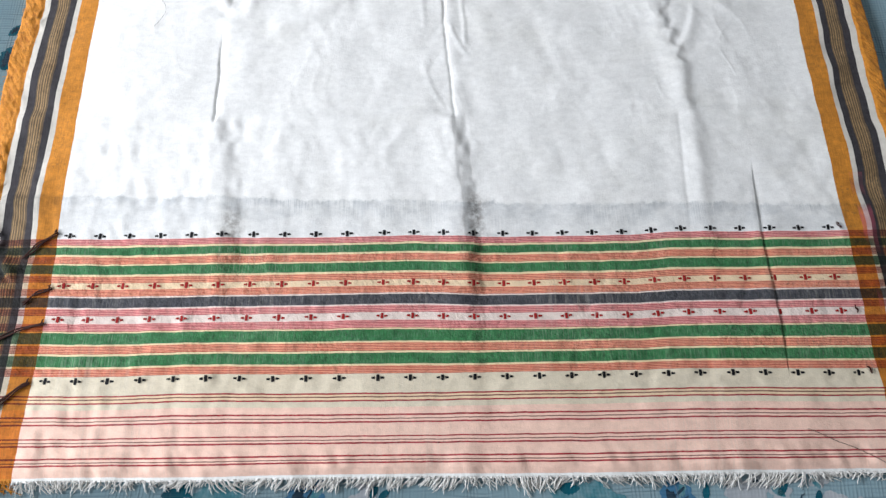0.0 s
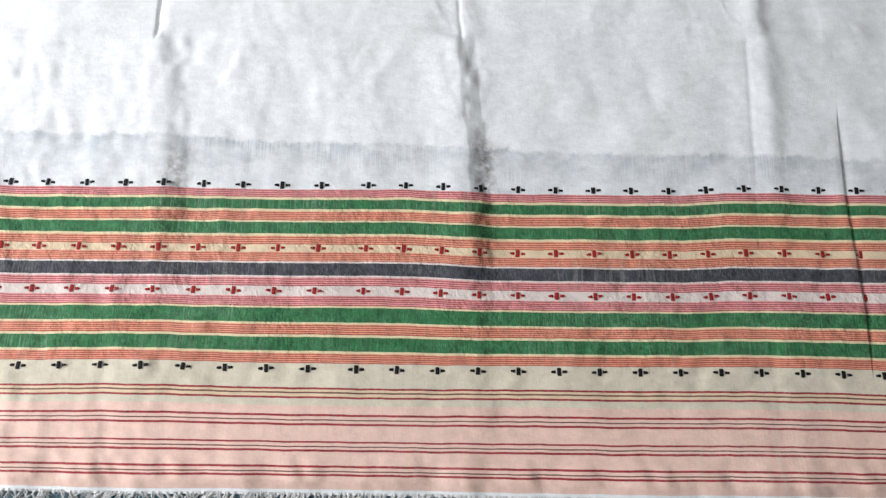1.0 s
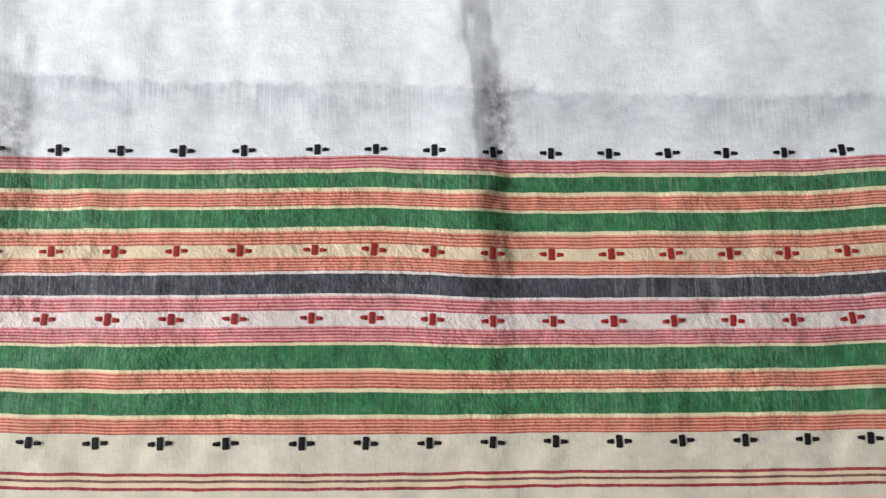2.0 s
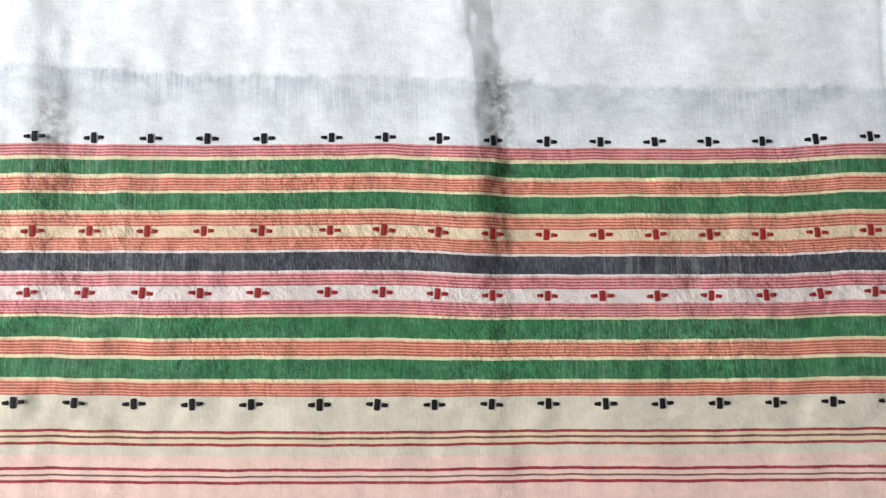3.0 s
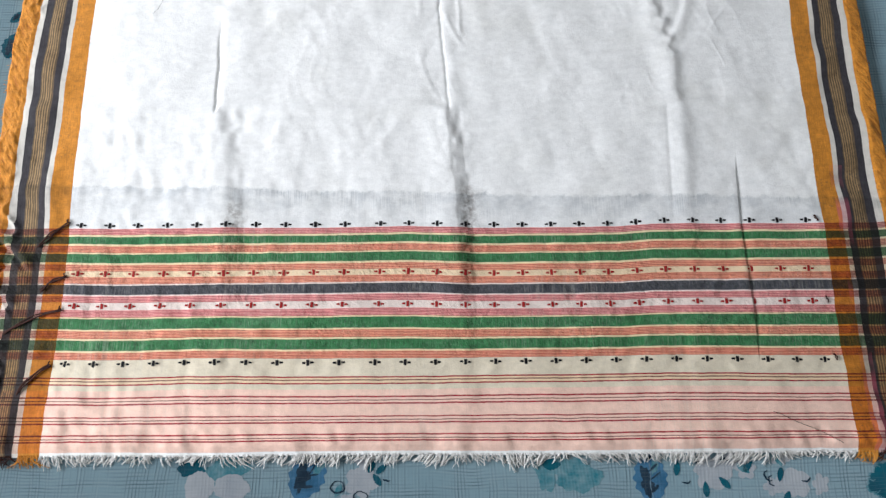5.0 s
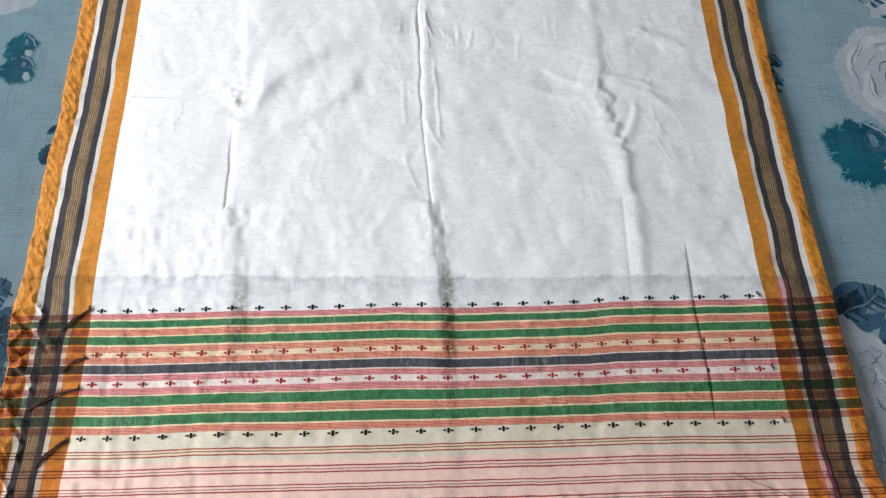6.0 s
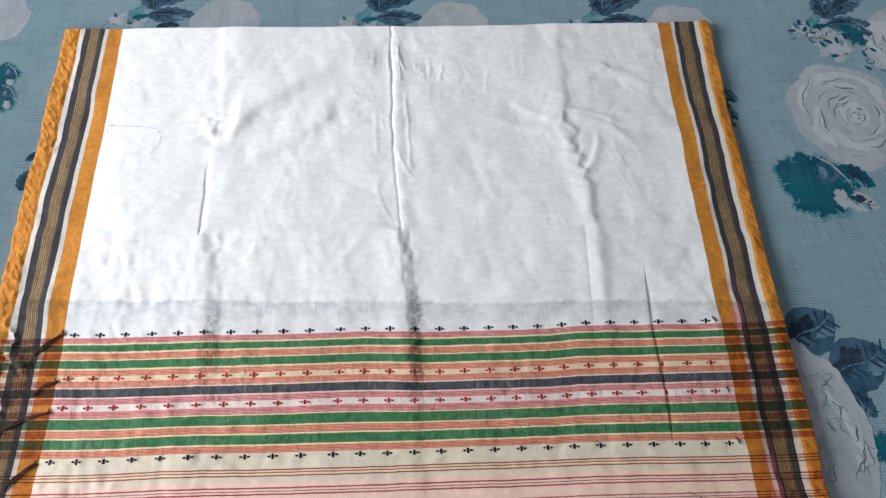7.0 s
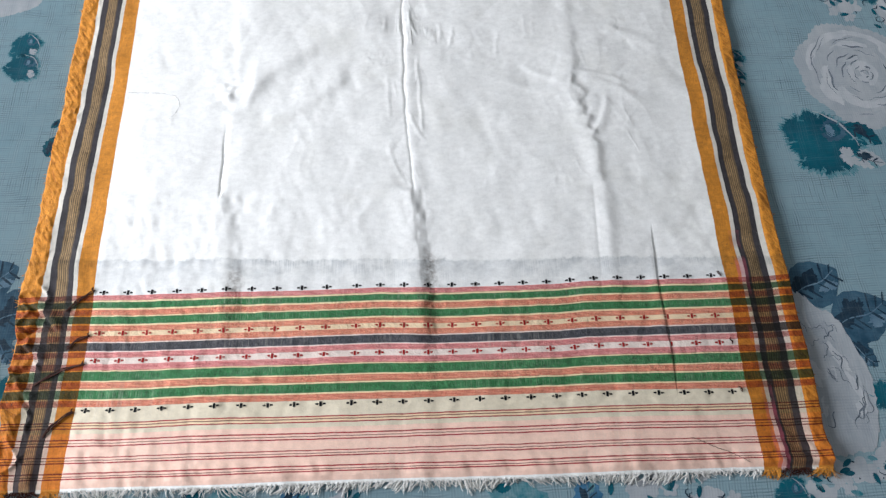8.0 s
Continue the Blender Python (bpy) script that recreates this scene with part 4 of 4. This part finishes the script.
def motif_row(v, me, starts, label):
    rng = np.random.RandomState(int(v * 10000))
    for i in range(26):
        u = starts[0] + starts[1] * i if i < 10 else starts[2] + starts[3] * (i - 10)
        ob = new("motif", me)
        ob.parent = end_panel
        p = on_cloth(u, v, 0.00025)
        dx, dy = on_cloth(u + 0.004, v) - on_cloth(u - 0.004, v), on_cloth(u, v + 0.003) - on_cloth(u, v - 0.003)
        ax = dx.normalized()
        nz = ax.cross(dy).normalized()
        m = Matrix((ax, nz.cross(ax), nz)).transposed().to_4x4()
        ob.matrix_basis = Matrix.Translation(p) @ m @ Matrix.Rotation(radians(rng.uniform(-5, 5)), 4, "Z") @ Matrix.Diagonal((rng.uniform(0.93, 1.08), rng.uniform(0.92, 1.08), 1, 1))
        if i == 0:
            tagged(ob, label)


BLACK_MOTIF, RED_MOTIF = motif_mesh("black_motif", BLACK_THREAD), motif_mesh("red_motif", RED_THREAD)
motif_row(0.4062, BLACK_MOTIF, (-0.3105, 0.02800, -0.0250, 0.02665), "black woven cross motif")
motif_row(0.3598, RED_MOTIF, (-0.3105, 0.02800, -0.0255, 0.02640), "red woven cross motif")
motif_row(0.3297, RED_MOTIF, (-0.3105, 0.02790, -0.0262, 0.02640), "red woven cross motif")
motif_row(0.2775, BLACK_MOTIF, (-0.3105, 0.02770, -0.0290, 0.02690), "black woven cross motif")


def tube(bm, points, radius, sides=5):
    """A round thread through the points, thinner at its ends."""
    rings = []
    n = len(points)
    for i, p in enumerate(points):
        d = (points[min(n - 1, i + 1)] - points[max(0, i - 1)]).normalized()
        a = d.cross(Vector((0, 0, 1)))
        a = a.normalized() if a.length > 1e-6 else Vector((1, 0, 0))
        b = d.cross(a)
        r = radius * (0.55 if i in (0, n - 1) else 1.0)
        rings.append([bm.verts.new(p + r * (math.cos(2 * math.pi * k / sides) * a + math.sin(2 * math.pi * k / sides) * b)) for k in range(sides)])
    for p, q in zip(rings, rings[1:]):
        for k in range(sides):
            bm.faces.new((p[k], q[k], q[(k + 1) % sides], p[(k + 1) % sides]))


def loose_thread(name, ends, radius, material, strands=1, sag=0.002, label="", seed=1):
    """Strands lying on the cloth between two places."""
    rng = np.random.RandomState(seed)
    bm = bmesh.new()
    (ua, va), (ub, vb) = ends
    for s in range(strands):
        ph, amp = rng.rand() * 6.28, sag * rng.uniform(0.5, 1.2)
        pts = []
        for i in range(16):
            q = i / 15
            off = amp * math.sin(math.pi * q) + 0.0006 * math.sin(9 * q + ph) + (s - (strands - 1) / 2) * radius * 1.3
            du, dv = ub - ua, vb - va
            m = math.hypot(du, dv)
            pts.append(on_cloth(ua + du * q - dv / m * off, va + dv * q + du / m * off, 0.0009 + radius))
        tube(bm, pts, radius)
    for f in bm.faces:
        f.smooth = True
    return part(name, bm, material, cloth, label)


# dark weft ends floating over the border at the start of each motif row
for k, ends in enumerate((((-0.321, 0.4085), (-0.351, 0.3845)), ((-0.320, 0.3570), (-0.343, 0.3430)),
                          ((-0.321, 0.3260), (-0.372, 0.3040)), ((-0.323, 0.2760), (-0.349, 0.2505)))):
    loose_thread("loose_thread", ends, 0.00068, BROWN_THREAD, 3, -0.0015 - 0.0008 * k, "dark brown loose weft ends" if k == 0 else "", 70 + k)
    loose_thread("loose_thread", ((ends[0][0] + 0.0005, ends[0][1] - 0.001), (ends[0][0] - 0.002, ends[0][1] + 0.0035)), 0.0005, BROWN_THREAD, 2, 0.0012, "", 80 + k)
for k, v in enumerate((0.4062, 0.3298, 0.2785)):
    loose_thread("loose_thread", ((0.3815, v + 0.004), (0.3845, v - 0.002)), 0.0005, BROWN_THREAD, 2, 0.001, "", 90 + k)
loose_thread("loose_thread", ((0.318, 0.232), (0.378, 0.206)), 0.00022, BROWN_THREAD, 1, 0.002, "", 95)
loose_thread("loose_thread", ((-0.318, 0.674), (-0.258, 0.668)), 0.00012, BROWN_THREAD, 1, 0.002, "", 96)
loose_thread("loose_thread", ((-0.258, 0.668), (-0.262, 0.632)), 0.00012, BROWN_THREAD, 1, 0.007, "", 97)


def fringe():
    """Loose warp ends along the lower hem, in leaning tufts."""
    rng = np.random.RandomState(7)
    bm = bmesh.new()
    u = -0.320
    while u < 0.392:
        lean = 0.008 * float(value_noise(u, 0.1, 0.03, 51)) + 0.002 * rng.randn()
        length = 0.0074 + 0.003 * float(value_noise(u, 0.7, 0.05, 52)) + 0.002 * rng.randn()
        for s in range(rng.randint(3, 8)):
            uu = u + rng.uniform(-0.0008, 0.0008)
            x, y, z = on_cloth(uu, V0 + 0.0015)
            ln, le = length * rng.uniform(0.6, 1.2), lean + 0.0030 * rng.randn()
            lift = rng.uniform(0.0, 0.0022)
            pts = []
            for i in range(6):
                q = i / 5
                px, py = x + le * q ** 1.5 + 0.0008 * math.sin(6 * q + 2 * s), y - ln * q
                pz = max(float(sheet_z(px, py)) + 0.0004, z * (1 - q) + (float(sheet_z(px, py)) + 0.0005) * q + lift * math.sin(math.pi * q))
                pts.append(Vector((px, py, pz)))
            tube(bm, pts, rng.uniform(0.00022, 0.00048), 4)
        u += rng.uniform(0.0016, 0.0050)
    for f in bm.faces:
        f.smooth = True
    return tagged(part("fringe", bm, WHITE_THREAD, cloth, "short white loose warp fringe"), kind="stuff")


fringe()


def border_ends(u0, u1, seed):
    rng = np.random.RandomState(seed)
    for name, material, a, b in (("border_tuft", ORANGE_THREAD, u0, u0 + 0.018), ("border_tuft", BROWN_THREAD, u0 + 0.020, u1 - 0.024), ("border_tuft", ORANGE_THREAD, u1 - 0.018, u1 - 0.001)):
        bm = bmesh.new()
        for k in range(38):
            u = rng.uniform(a, b)
            x, y, z = on_cloth(u, V0 + 0.002)
            ln, le = rng.uniform(0.003, 0.012), 0.006 * rng.randn()
            pts = [Vector((x + le * q * q, y - ln * q, max(float(sheet_z(x, y)) + 0.0005, z + 0.0012 * math.sin(3 * q) - (z - ZS) * q))) for q in (0, 0.25, 0.5, 0.75, 1)]
            tube(bm, pts, rng.uniform(0.0003, 0.0005), 4)
        tagged(part(name, bm, material, cloth), kind="stuff")


border_ends(0.391, U1, 3)
border_ends(U0, -0.322, 4)


def selvedge(u, side, seed):
    """The rolled, frayed outermost threads of a border, with short loops standing off it."""
    rng = np.random.RandomState(seed)
    bm = bmesh.new()
    v, pts = V0 + 0.002, []
    while v < V1 - 0.001:
        p = on_cloth(u, v)
        out = side * (0.0004 + 0.0007 * float(value_noise(0.3, v, 0.007, 12)) + 0.0009 * float(value_noise(0.6, v, 0.022, 13)))
        pts.append(Vector((p.x + out, p.y, float(sheet_z(p.x, p.y)) + 0.0011 + 0.5 * max(0.0, p.z - ZS - 0.001))))
        v += 0.0026
    tube(bm, pts, 0.0008, 5)
    for k in range(90):
        base = pts[rng.randint(2, len(pts) - 4)]
        a, ln = rng.uniform(-1.2, 1.2), rng.uniform(0.002, 0.006)
        tip = Vector((side * math.cos(a) * ln, math.sin(a) * ln, 0))
        loop = [base + tip * q + Vector((0, 0.0012 * math.sin(3.1 * q + k), 0.0007 * math.sin(math.pi * q))) for q in (0, 0.3, 0.6, 0.85, 1)]
        for q in loop:
            q.z = max(q.z - 0.0003, float(sheet_z(q.x, q.y)) + 0.0003)
        tube(bm, loop, rng.uniform(0.00016, 0.00030), 4)
    for f in bm.faces:
        f.smooth = True
    return part("selvedge", bm, ORANGE_THREAD, cloth, "frayed orange selvedge threads")


selvedge(U0, -1, 21)
selvedge(U1, 1, 22)
